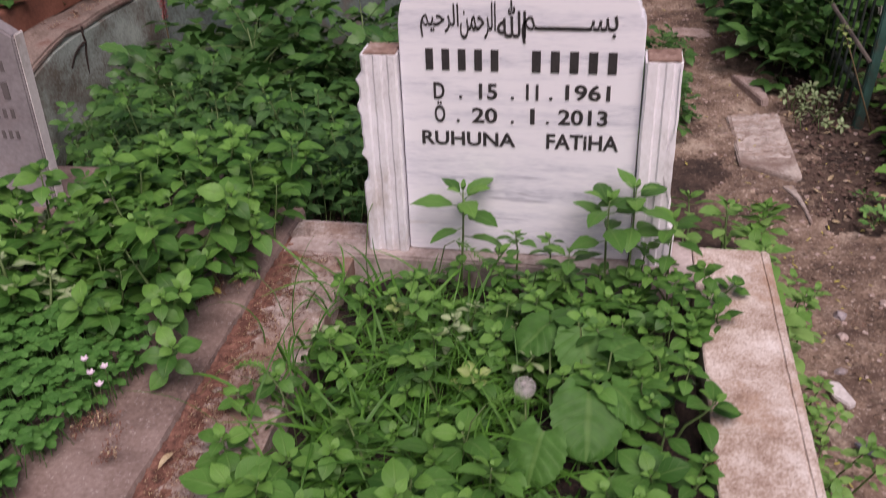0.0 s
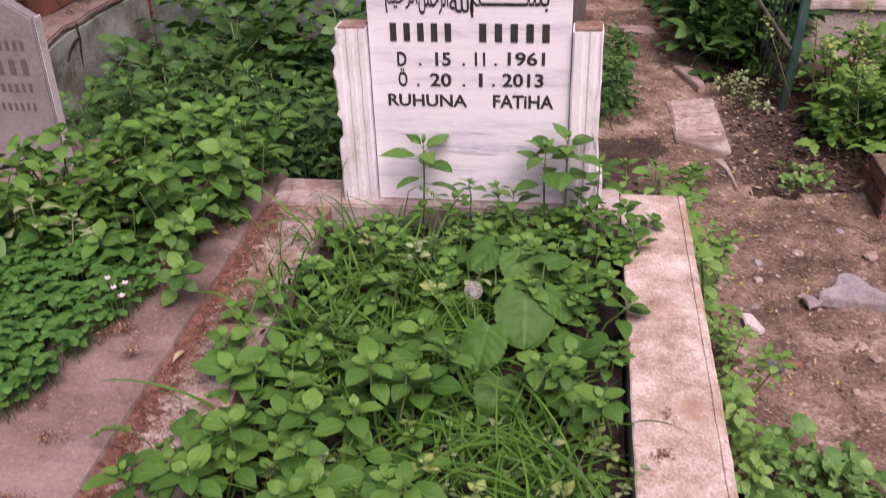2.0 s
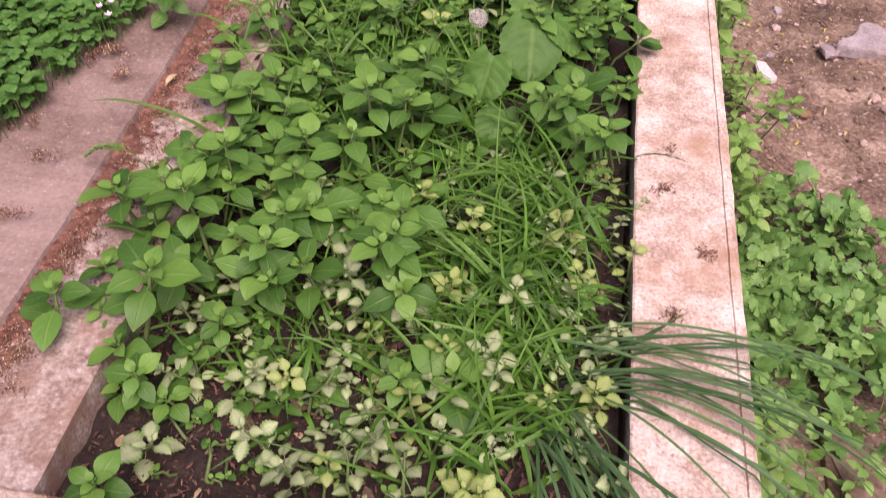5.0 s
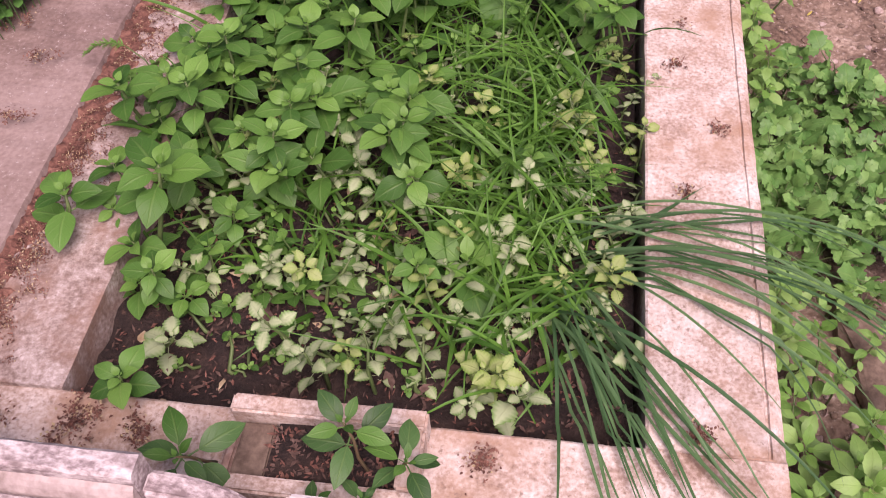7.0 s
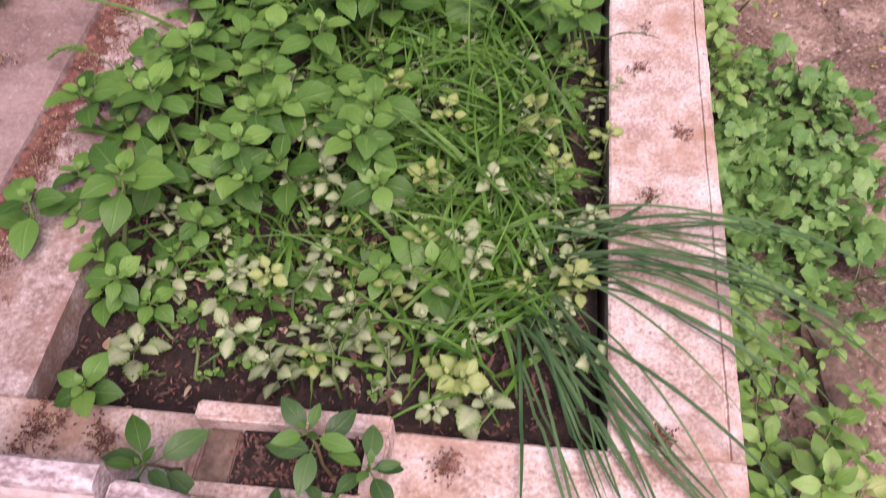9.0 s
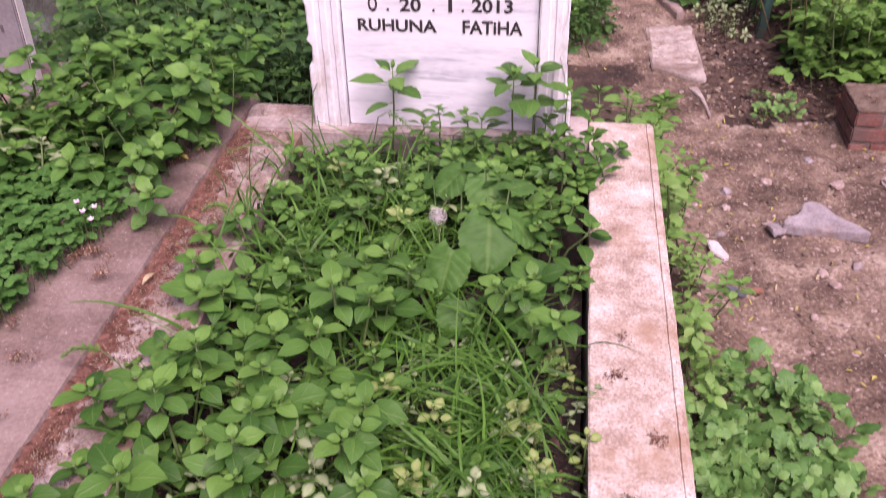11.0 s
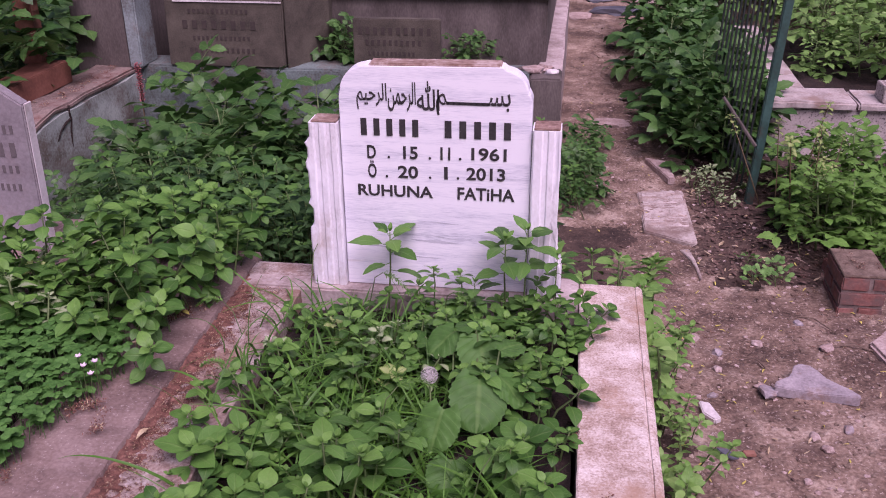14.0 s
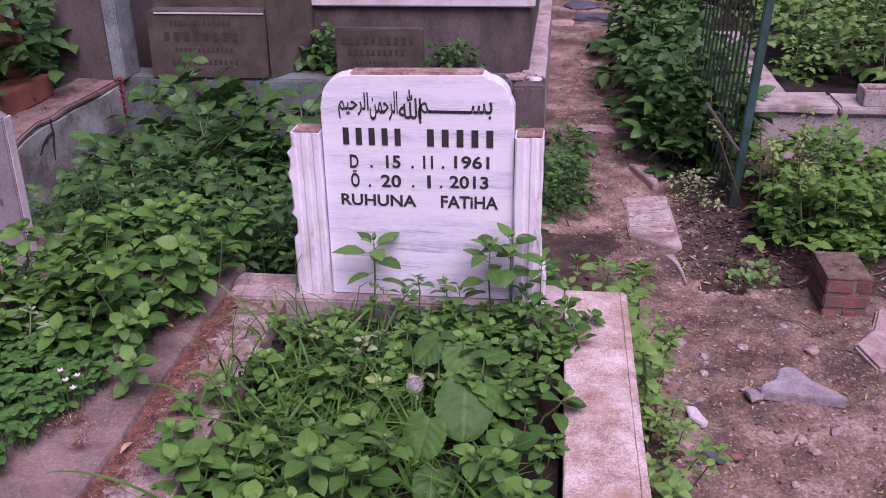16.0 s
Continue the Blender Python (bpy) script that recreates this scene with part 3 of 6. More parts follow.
spart("pillar", pillar(-0.302, -0.2235, 3, [(0.49, .006, .02), (0.43, .004, .025), (0.335, .010, .03), (0.39, .006, .02), (0.545, .012, .03)]), M_PILLAR)
spart("pillar", pillar(0.2075, 0.284, 7, [(0.46, .014, .16), (0.33, .012, .10)]), M_PILLAR)
spart("pillar_cap", box_bm(-0.285, -0.226, FY - .012, -0.034, 0.5615, 0.5655, 0.0015, 2, 0.001, 8), M_RUST, "rust-stained broken pillar top")
spart("pillar_cap", box_bm(0.211, 0.268, FY - .012, -0.034, 0.5615, 0.5665, 0.0015, 2, 0.0015, 9), M_RUST, "rust-stained broken pillar top")

def swrite(body, x0, x1, z0, z1, name="lettering"):
    return writing(body, x0, x1, z0 - .158, z1 - .158, FY, slab, name, None, 0.022 if name == "lettering" else 0.012)


for x0, x1, c in ((-0.181, -0.036, 5), (0.006, 0.169, 5)):
    w = (x1 - x0) / c
    for i in range(c):
        part("name_bar", box_bm(x0 + w * i + w * .27, x0 + w * (i + 1) - w * .27, FY - .0016, FY + .001, .533 - .158, .572 - .158, 0), M_INK, slab)
for z, x0, x1, t in ((.279, -0.070, 0.055, .0045), (.291, -0.02, 0.03, .002), (.262, -.2, -.11, .0025), (.327, -.05, .06, .0015), (.238, -.12, .02, .0018)):
    up = [(x0 + (x1 - x0) * i / 12, z + t * math.sin(math.pi * i / 12) * (0.8 + .5 * noise.noise(Vector((i * .7, z * 50, 0)))) - (i - 6) * .0005) for i in range(13)]
    dn = [(x, z * 2 - q - (i - 6) * .001) for i, (x, q) in enumerate(up)][1:-1][::-1]
    spart("vein", prism_bm(up + dn, "y", FY - .0003, FY + .001), M_VEIN).parent = slab
swrite("D", -0.161, -0.141, .478, .510)
swrite("15", -0.079, -0.046, .480, .510)
swrite("11", 0.005, 0.027, .481, .511)
swrite("1961", 0.074, 0.152, .483, .513)
swrite("Ö", -0.161, -0.141, .432, .474)
swrite("20", -0.092, -0.046, .434, .464)
swrite("1", 0.013, 0.021, .435, .465)
swrite("2013", 0.063, 0.150, .436, .466)
swrite("RUHUNA", -0.186, -0.013, .388, .416)
swrite("FATiHA", 0.043, 0.172, .388, .418)
for x, z in ((-0.112, .480), (-0.019, .481), (0.049, .482), (-0.118, .434), (-0.019, .435), (0.044, .436)):
    swrite(".", x - .003, x + .003, z, z + .006)
swrite("\ufee2\ufef4\ufea3\ufeae\ufedf\ufe8d", -0.180, -0.112, .592, .652, "calligraphy")
swrite("\ufee6\ufee4\ufea3\ufeae\ufedf\ufe8d", -0.110, -0.048, .590, .656, "calligraphy")
swrite("\ufdf2", -0.046, 0.004, .594, .660, "calligraphy")
swrite("\ufee2" + "\u0640" * 7 + "\ufeb4\ufe91", -0.004, 0.158, .584, .636, "calligraphy")

# ---- foot end: planter trough and footstone ----
trough = thing("planter_trough", "small open stone trough with soil and rust stains", "planter", (0, -1.55, KZ - .004))


def tpart(name, bm, mat, ob, label=""):
    bmesh.ops.transform(bm, matrix=ob.matrix_world.inverted(), verts=bm.verts[:])
    return part(name, bm, mat, ob, label)


bx0, bx1, by0, by1, bz0, bz1 = -0.116, 0.099, -1.600, -1.488, KZ - .004, 0.186
tpart("wall", box_bm(bx0, bx1, by1 - .022, by1, bz0, bz1, 0.003, 2, .0008, 1), M_KERB, trough)
tpart("wall", box_bm(bx0, bx1, by0, by0 + .02, bz0, bz1, 0.003, 2, .0008, 2), M_KERB, trough)
tpart("wall", box_bm(bx1 - .024, bx1, by0 + .0205, by1 - .0225, bz0, bz1, 0.003, 2, .0008, 3), M_KERB, trough)
tpart("wall", box_bm(bx0, bx0 + .012, by0 + .0205, by1 - .0225, bz0, bz0 + .014, 0.003, 2, .002, 4), M_RUST, trough, "broken rust-stained side")
tpart("tile_piece", box_bm(bx0 + .0145, bx0 + .052, by0 + .021, by1 - .023, bz0, bz0 + .022, 0.003, 2, .003, 4), M_CAP, trough, "rusty brown broken tile")
tpart("soil", box_bm(bx0 + .0525, bx1 - .024, by0 + .02, by1 - .022, bz0, bz0 + .020, 0, 3, .005, 5), M_SOIL, trough)

footstone = thing("footstone", "lichen-spotted moulded marble footstone", "gravestone", (-0.2, -1.70, -0.22))
for prof, mt, nm in (([(-1.633, -.22), (-1.633, .330), (-1.637, .335), (-1.656, .335), (-1.659, .331), (-1.659, -.22)], M_FOOT, "centre_block"),
                     ([(-1.6595, -.22), (-1.6595, .320), (-1.664, .317), (-1.668, .312), (-1.671, .305), (-1.671, -.22)], M_BASE, "cove"),
                     ([(-1.6715, -.22), (-1.6715, .300), (-1.674, .303), (-1.690, .303), (-1.693, .299), (-1.693, -.22)], M_FOOT, "bead"),
                     ([(-1.6935, -.22), (-1.6935, .286), (-1.699, .280), (-1.706, .276), (-1.706, -.22)], M_BASE, "cove"),
                     ([(-1.7065, -.22), (-1.7065, .272), (-1.73, .272), (-1.733, .266), (-1.733, -.22)], M_FOOT, "lower_band")):
    tpart(nm, run_bm(prof, "x", -0.52, -0.126, 40, .0016, 12), mt, footstone)
sh = [(-0.127, -0.22), (-0.017, -0.22), (-0.017, 0.232), (-0.036, 0.232)] + [(-0.122 + 0.086 * math.sin(radians(q)), 0.240 + 0.066 * math.cos(radians(q))) for q in range(90, -1, -10)] + [(-0.127, 0.306)]
for y0, y1, dz in ((-1.660, -1.636, 0), (-1.682, -1.6605, -.014), (-1.704, -1.6825, -.024), (-1.73, -1.7045, -.040)):
    tpart("curved_shoulder", prism_bm([(x, max(z + dz, -.22)) for x, z in sh], "y", y0, y1, 0.004), M_FOOT, footstone)
tpart("end_block", box_bm(-0.016, 0.054, -1.70, -1.617, -0.22, 0.240, 0.004, 2, .001, 6), M_LIGHT, footstone)

# ---- neighbouring grave with its concrete kerb and pointed stone ----
nk = thing("neighbour_kerb", "grey-brown concrete grave kerb with a raised edge", "grave kerb", (-0.6, -0.8, -0.22))
nprof = [(-0.482, -0.24), (-0.482, 0.150), (-0.486, 0.159), (-0.502, 0.160), (-0.700, 0.162), (-0.712, 0.156), (-0.712, -0.24)]
tpart("side_slab", run_bm(nprof, "y", -2.6, 0.055, 150, 0.0035, 21), M_SLAB, nk)
tpart("head_slab", box_bm(-1.55, -0.7125, -0.10, 0.20, -0.24, 0.160, 0.006, 3, .002, 7), M_SLAB, nk)
tpart("side_slab", box_bm(-1.70, -1.56, -2.6, 0.2, -0.24, 0.165, 0.006, 3, .002, 8), M_SLAB, nk)
tpart("bed_soil", box_bm(-1.558, -0.7135, -2.6, -0.1015, -0.24, 0.125, 0, 4, .012, 9), M_SOIL, nk)
lstone = thing("headstone", "pointed grey marble headstone with worn carved lettering", "headstone", (-1.3, 0.03, 0.16))
lslab = tpart("slab", prism_bm([(-1.56, 0.155), (-1.032, 0.155), (-1.024, 0.548), (-1.105, 0.603), (-1.30, 0.635), (-1.495, 0.603), (-1.565, 0.548)], "y", -0.005, 0.03, 0.004), M_LGREY, lstone)
# Paler marble along the right edge stands for light falling on that side.
tpart("edge_strip", prism_bm([(-1.030, 0.157), (-1.0285, 0.157), (-1.0205, 0.549), (-1.023, 0.551)], "y", 0.0, 0.028), M_LIGHT, lstone)
for z0, z1, x0, x1 in ((.475, .497, -1.20, -1.052), (.415, .452, -1.24, -1.048), (.372, .392, -1.20, -1.058), (.325, .343, -1.19, -1.062)):
    n = max(3, int((x1 - x0) / (z1 - z0) / .8))
    for i in range(n):
        a = x0 + (x1 - x0) * i / n
        o = bar(a, a + (x1 - x0) / n * .45, z0 - .16, z1 - .16, -0.005 - .03, lslab, M_CARVE)
        o.location.x += 1.3

# ---- graves behind ----
ledge = thing("enclosure_wall", "cracked blue-washed concrete enclosure wall", "low wall", (-0.7, 1.8, -0.22))
tpart("front_wall", box_bm(-1.60, 0.108, 1.75, 1.93, -0.26, 0.188, 0.008, 5, .006, 31), M_BLUE, ledge)
tpart("end_block", box_bm(0.110, 0.240, 1.745, 1.93, -0.26, 0.176, 0.008, 3, .006, 32), M_GREY, ledge, "bare brown concrete end of the wall")
tpart("side_wall", box_bm(0.130, 0.238, 1.932, 4.0, -0.26, 0.165, 0.008, 4, .008, 33), M_BASE, ledge)
tpart("post", box_bm(-1.600, -1.542, 1.70, 1.86, 0.186, 0.95, 0.006, 3, .004, 34), M_BLUEPOST, ledge, "pale blue painted corner post")
tpart("rear_wall", box_bm(-1.85, -1.602, 1.72, 2.3, -0.26, 0.95, 0.006, 3, .006, 35), M_GREY, ledge, "dark bare concrete wall")
tpart("bed_soil", box_bm(-1.60, 0.128, 1.932, 4.0, -0.26, 0.13, 0, 4, .02, 36), M_SOIL, ledge)
# a forked crack down the face of the wall
for pts in ([(-1.30, .186), (-1.285, .165), (-1.262, .150), (-1.248, .128), (-1.225, .112), (-1.212, .08), (-1.205, .03)], [(-0.55, .186), (-0.545, .15), (-0.556, .12), (-0.548, .07)], [(-1.305, .185), (-1.33, .178), (-1.36, .186)]):
    o = part("crack", tube_bm([(x, 1.745, z) for x, z in pts], [.004, .0045, .004, .005, .004, .003, .002][:len(pts)], 4), M_SOIL, None)
    o.parent = ledge
    o.matrix_parent_inverse = ledge.matrix_world.inverted()

side_wall = thing("side_wall", "short cracked wall washed pale green with bare top", "low wall", (-1.6, 1.3, -0.22))
bm = box_bm(-1.775, -1.585, .74, 1.745, -.26, .170, .014, 7, .006, 71)
for v in bm.verts:
    v.co.x -= (1.7 - v.co.y) * .035
    if v.co.z > .1:
        v.co.z -= max(0, 1.05 - v.co.y) * .22
tpart("wall", bm, M_SIDEWALL, side_wall)
bm = box_bm(-1.772, -1.588, .76, 1.735, .160, .186, .008, 8, .009, 72)
for v in bm.verts:
    v.co.x -= (1.7 - v.co.y) * .035
    v.co.z -= max(0, 1.05 - v.co.y) * .22
tpart("wall_top", bm, M_WALLTOP, side_wall, "bare broken top with debris")
for pts in ([(1.17, .178), (1.165, .15), (1.172, .12), (1.158, .08), (1.15, .02)], [(1.17, .125), (1.13, .12), (1.09, .10), (1.06, .07)]):
    o = part("crack", tube_bm([(-1.585 - (1.7 - y) * .035, y, z) for y, z in pts], [.005, .006, .005, .005, .003][:len(pts)], 4), M_SOIL)
    o.parent, o.matrix_parent_inverse = side_wall, side_wall.matrix_world.inverted()

post = thing("red_post", "red-brown painted steel post on a beam", "post", (-1.8, 1.4, 0))
tpart("beam", prism_bm([(-1.83, 0.90), (-1.755, 0.90), (-1.735, 1.46), (-1.88, 1.46)], "z", 0.186, 0.275, 0.004), M_REDPOST, post)
tpart("upright", box_bm(-1.905, -1.825, 1.40, 1.46, 0.27, 1.1, 0.004), M_REDPOST, post)

bst = thing("headstone", "brown stone grave marker with weathered lettering", "headstone", (-1.18, 1.8, 0.188))
tpart("block", prism_bm([(-1.438, 0.188), (-0.925, 0.188), (-0.918, 0.470), (-1.432, 0.470)], "y", 1.746, 1.86, 0.006), M_BSTONE, bst)
tpart("top_lip", box_bm(-1.392, -0.922, 1.741, 1.7455, 0.462, 0.468, 0), M_LIGHT, bst, "pale worn edge")
tpart("back_block", prism_bm([(-0.916, 1.752), (-0.79, 2.0), (-0.79, 2.25), (-1.45, 2.25), (-1.45, 1.862), (-0.918, 1.862)], "z", 0.13, 0.53, 0.006), M_BSTONE, bst)
for z0, z1, x0, x1 in ((.415, .433, -1.33, -1.06), (.350, .385, -1.36, -1.02), (.303, .320, -1.32, -1.06), (.250, .270, -1.34, -1.04)):
    n = max(3, int((x1 - x0) / (z1 - z0) / 1.1))
    for i in range(n):
        a = x0 + (x1 - x0) * i / n
        o = bar(a, a + (x1 - x0) / n * .5, z0, z1, 1.7455, None, M_CARVE_DARK)
        o.parent, o.matrix_parent_inverse = bst, bst.matrix_world.inverted()
plq = thing("grave_marker", "small brown stone plaque with worn lettering", "grave marker", (-0.45, 1.8, 0.188))
tpart("slab", box_bm(-0.628, -0.262, 1.76, 1.80, 0.186, 0.405, 0.004, 2, .001, 41), M_BSTONE, plq)
for z0, z1, x0, x1 in ((.340, .370, -0.605, -0.285), (.295, .318, -0.575, -0.33), (.252, .270, -0.565, -0.36)):
    n = max(3, int((x1 - x0) / (z1 - z0) / 1.0))
    for i in range(n):
        a = x0 + (x1 - x0) * i / n
        o = bar(a, a + (x1 - x0) / n * .5, z0, z1, 1.7595, None, M_CARVE_DARK)
        o.parent, o.matrix_parent_inverse = plq, plq.matrix_world.inverted()
tomb = thing("tomb", "dark stained concrete tomb with a pale marble top", "tomb", (-0.3, 2.6, 0.13))
tpart("body", box_bm(-0.90, 0.165, 2.06, 4.2, 0.10, 0.443, 0.008, 5, .005, 42), M_GREY, tomb)
tpart("top_slab", box_bm(-0.93, 0.185, 2.03, 4.25, 0.444, 0.488, 0.006, 3, .002, 43), M_LIGHT, tomb)
for k, (x, y, s, mt) in enumerate(((0.12, 1.85, .045, M_STONE), (0.165, 1.88, .035, M_STONE), (0.08, 1.86, .03, M_GREY), (0.20, 1.83, .03, M_LIGHT))):
    o = part("loose_stone", rock_bm(s, s * .8, s * .5, k + 3), mt)
    o.location = (x, y, 0.185)
    tagged(o, "loose broken stone lying on the wall", "stone", "stones on the wall")

# ---- the path's right side: fence, kerbed grave, bricks ----
fence = thing("iron_fence", "dark green iron fence with a leaning gate post", "fence", (0.95, 1.5, -0.22))


def fpart(name, bm, mat, label=""):
    return tpart(name, bm, mat, fence, label)


bm = box_bm(-0.016, 0.016, -0.015, 0.015, -0.03, 1.15, 0.004, 4, .0015, 51)
bmesh.ops.transform(bm, matrix=pose(0.988, 1.47, -0.225, 0, 3.0, 0), verts=bm.verts[:])
fpart("post", bm, M_GREEN, "flaking green painted post")
for zr in (-0.10, 0.70):
    fpart("rail", tube_bm([(0.995, 1.50, zr), (0.965, 1.9, zr), (0.935, 2.36, zr)], [.011] * 3, 6), M_BARS)
for i in range(12):
    y = 1.56 + i * 0.07
    x = 0.993 - (y - 1.5) * 0.07
    fpart("bar", tube_bm([(x - .02, y, -0.19), (x + .004, y, 0.3), (x + .03 + R.uniform(-.005, .005), y, 0.95)], [.005] * 3, 5), M_BARS)
fpart("brace", tube_bm([(0.985, 1.455, 0.02), (0.868, 1.60, 0.165)], [.007, .007], 6), M_GREY, "bare steel brace")

wk = thing("grave_kerb", "pale terrazzo grave kerb with a cracked marble coping", "grave kerb", (1.6, 2.1, -0.22))
tpart("front_wall", box_bm(1.155, 2.6, 2.07, 2.24, -0.26, -0.008, 0.004, 3, .001, 61), M_TERR, wk)
tpart("side_wall", box_bm(1.155, 1.31, 2.242, 3.6, -0.26, -0.008, 0.004, 3, .001, 62), M_TERR, wk)
tpart("coping", box_bm(1.135, 1.500, 2.045, 2.28, -0.007, 0.030, 0.008, 6, .005, 63), M_COPING, wk)
tpart("coping", box_bm(1.508, 2.62, 2.045, 2.28, -0.007, 0.027, 0.008, 6, .005, 64), M_COPING, wk)
tpart("coping", box_bm(1.135, 1.33, 2.282, 3.6, -0.007, 0.028, 0.008, 6, .005, 65), M_COPING, wk)
tpart("bed_soil", box_bm(1.312, 2.6, 2.242, 3.6, -0.26, -0.02, 0, 3, .02, 66), M_SOIL, wk)
pot = thing("planter_trough", "small pale stone trough with soil", "planter", (1.66, 2.15, 0.028))
for x0, x1, y0, y1 in ((1.60, 1.80, 2.06, 2.075), (1.60, 1.80, 2.165, 2.18), (1.60, 1.615, 2.0755, 2.1645), (1.785, 1.80, 2.0755, 2.1645)):
    tpart("wall", box_bm(x0, x1, y0, y1, 0.028, 0.10, 0.003), M_TERR, pot)
tpart("soil", box_bm(1.616, 1.784, 2.076, 2.164, 0.028, 0.085, 0), M_DEBRIS, pot)
thinpost = tagged(part("thin_post", tube_bm([(1.95, 2.5, -0.2), (1.97, 2.5, 0.3), (1.985, 2.5, 0.9)], [.009] * 3), M_BARS), "thin dark iron rod standing in foliage", "rod")

bricks = thing("brick_pier", "stub of a red brick pier", "brick pier", (1.195, 0.72, -0.23))
PX0, PX1, PY0, PY1 = 1.128, 1.262, .628, .822
for c in range(3):
    z = -0.250 + c * 0.051
    ym, xm = (PY0 + PY1) / 2, PX0 + (PX1 - PX0) * (.42, .5, .62)[c]
    cells = [(PX0, PX1, PY0, ym - .004), (PX0, PX1, ym + .004, PY1)] if c == 1 else [(PX0, xm - .004, PY0, PY1), (xm + .004, PX1, PY0, PY1)]
    for q, (x0, x1, y0, y1) in enumerate(cells):
        tpart("brick", box_bm(x0, x1, y0, y1, z, z + .044, 0.004, 2, .0028, c * 3 + q), M_BRICK, bricks)
tpart("mortar", box_bm(PX0 + .004, PX1 - .004, PY0 + .004, PY1 - .004, -0.25, -0.1045, 0), M_MORTAR, bricks)
tpart("mortar_bed", box_bm(PX0 + .001, PX1 - .001, PY0 + .001, PY1 - .001, -0.1035, -0.095, .002, 5, .002, 9), M_CAP, bricks, "brown crumbling mortar on top")
loose = tagged(part("brick", box_bm(-.06, .06, -.04, .04, 0, .05, .004, 1, .003, 5), M_BRICK), "loose red brick half sunk in earth", "brick")
loose.matrix_world = pose(1.22, 0.93, -0.245, 4, 3, 15)
pad = tagged(part("concrete_patch", prism_bm([(1.20, .30), (1.45, .27), (1.75, .42), (1.75, .72), (1.30, .66), (1.245, .52), (1.17, .43)], "z", -0.30, -0.207, .008), M_STONE), "flat patch of broken concrete", "concrete")

# ---- things lying on the path ----
slate = thing("marble_shard", "broken wedge of grey marble lying on earth", "stone shard", (0.95, 0.16, -0.22))
rim = [(0.862, .150), (0.90, .148), (0.98, .138), (1.068, .128), (1.078, .140), (1.052, .166), (1.03, .185), (1.008, .208), (0.988, .240), (0.972, .262), (0.945, .268), (0.925, .255), (0.915, .225), (0.903, .203), (0.885, .19), (0.866, .175)]
rim = [(x + R.uniform(-.003, .003), y + R.uniform(-.003, .003)) for x, y in rim]
bm = prism_bm(rim, "z", -0.232, -0.206, .0025)
for v in bm.verts:
    if v.co.z > -0.215:
        v.co.z += 0.004 * math.sin(v.co.x * 31) + (v.co.y - .13) * .10
tpart("plate", bm, M_SLATE, slate)
bm = rock_bm(.028, .026, .017, 77, .3)
bmesh.ops.transform(bm, matrix=pose(0.846, .152, -0.217, 0, 10, 35), verts=bm.verts[:])
tpart("broken_end", bm, M_SLATE, slate, "darker broken end")
chip = tagged(part("stone_chip", prism_bm([(-.03, .035), (-.004, .03), (.028, -.025), (.012, -.035), (-.018, -.01)], "z", 0, .018, .003), M_LIGHT), "pale chip of marble lying on earth", "stone chip")
chip.matrix_world = pose(0.682, 0.03, -0.222, 10, -8, -8)
sl2 = tagged(part("slate_chip", prism_bm([(-.035, .02), (.0, .022), (.032, -.012), (.01, -.02), (-.02, -.002)], "z", 0, .008, .002), M_DARKSLATE), "dark blue-grey slate chip", "stone chip")
sl2.matrix_world = pose(0.704, -0.135, -0.220, 6, 4, 0) @ Matrix.Scale(.8, 4)
oc = tagged(part("terracotta_chip", prism_bm([(-.02, .008), (.016, .012), (.022, -.01), (-.012, -.012)], "z", 0, .010, .002), M_ORANGE), "orange terracotta chip lying on earth", "tile chip")
oc.matrix_world = pose(0.755, -0.120, -0.224, 4, 0, 0) @ Matrix.Scale(.8, 4)

tile = thing("paving_tile", "half-buried ribbed concrete paving tile", "paving tile", (0.68, 1.35, -0.22))
tile_slab = tpart("slab", prism_bm([(0.575, 1.15), (0.735, 1.06), (0.757, 1.08), (0.748, 1.565), (0.565, 1.53)], "z", -0.26, -0.214, .004), M_TILE, tile)
for i in range(19):
    y = 1.548 - i * .0185
    rv, rf = [], []
    for k in range(19):
        x = 0.582 + .158 * k / 18
        h = -0.2155 + .0105 * max(0, .7 + 1.3 * noise.noise(Vector((x * 38, y * 38, 2))))
        yy = y - (0.765 - x) * .13 + .002 * noise.noise(Vector((x * 60, i, 0)))
        if yy < 1.145 + (.735 - x) * .45:
            continue
        rv += [(x, yy - .0055, -0.217), (x, yy - .001, h), (x, yy + .0055, -0.217)]
    n_ = len(rv) // 3
    rf = [q for k in range(n_ - 1) for q in ((k * 3, k * 3 + 3, k * 3 + 4, k * 3 + 1), (k * 3 + 1, k * 3 + 4, k * 3 + 5, k * 3 + 2))]
    if n_ > 2:
        o = link_mesh("rib", [(x - 0.68, yq - 1.35, z + 0.22) for x, yq, z in rv], rf, M_COPING, tile_slab)
tile2 = tagged(part("paving_tile", prism_bm([(0.690, 1.02), (0.722, 1.03), (0.736, 0.95), (0.742, 0.88), (0.746, 0.81), (0.738, 0.80), (0.731, 0.88), (0.724, 0.94), (0.712, 0.975)], "z", -0.26, -0.2225, .002), M_TILE), "worn edge of a paving tile sunk in earth", "paving tile")
tri = tagged(part("marble_offcut", prism_bm([(0.615, 1.905), (0.72, 1.86), (0.725, 1.66), (0.70, 1.655)], "z", -0.23, -0.200, .004), M_STONE), "triangular pale stone offcut on earth", "stone shard")
ps = tagged(part("path_stone", rock_bm(.085, .06, .035, 5, .5), M_STONE), "flat grey stone beside the path", "stone")
ps.location = (0.475, 2.42, -0.22)
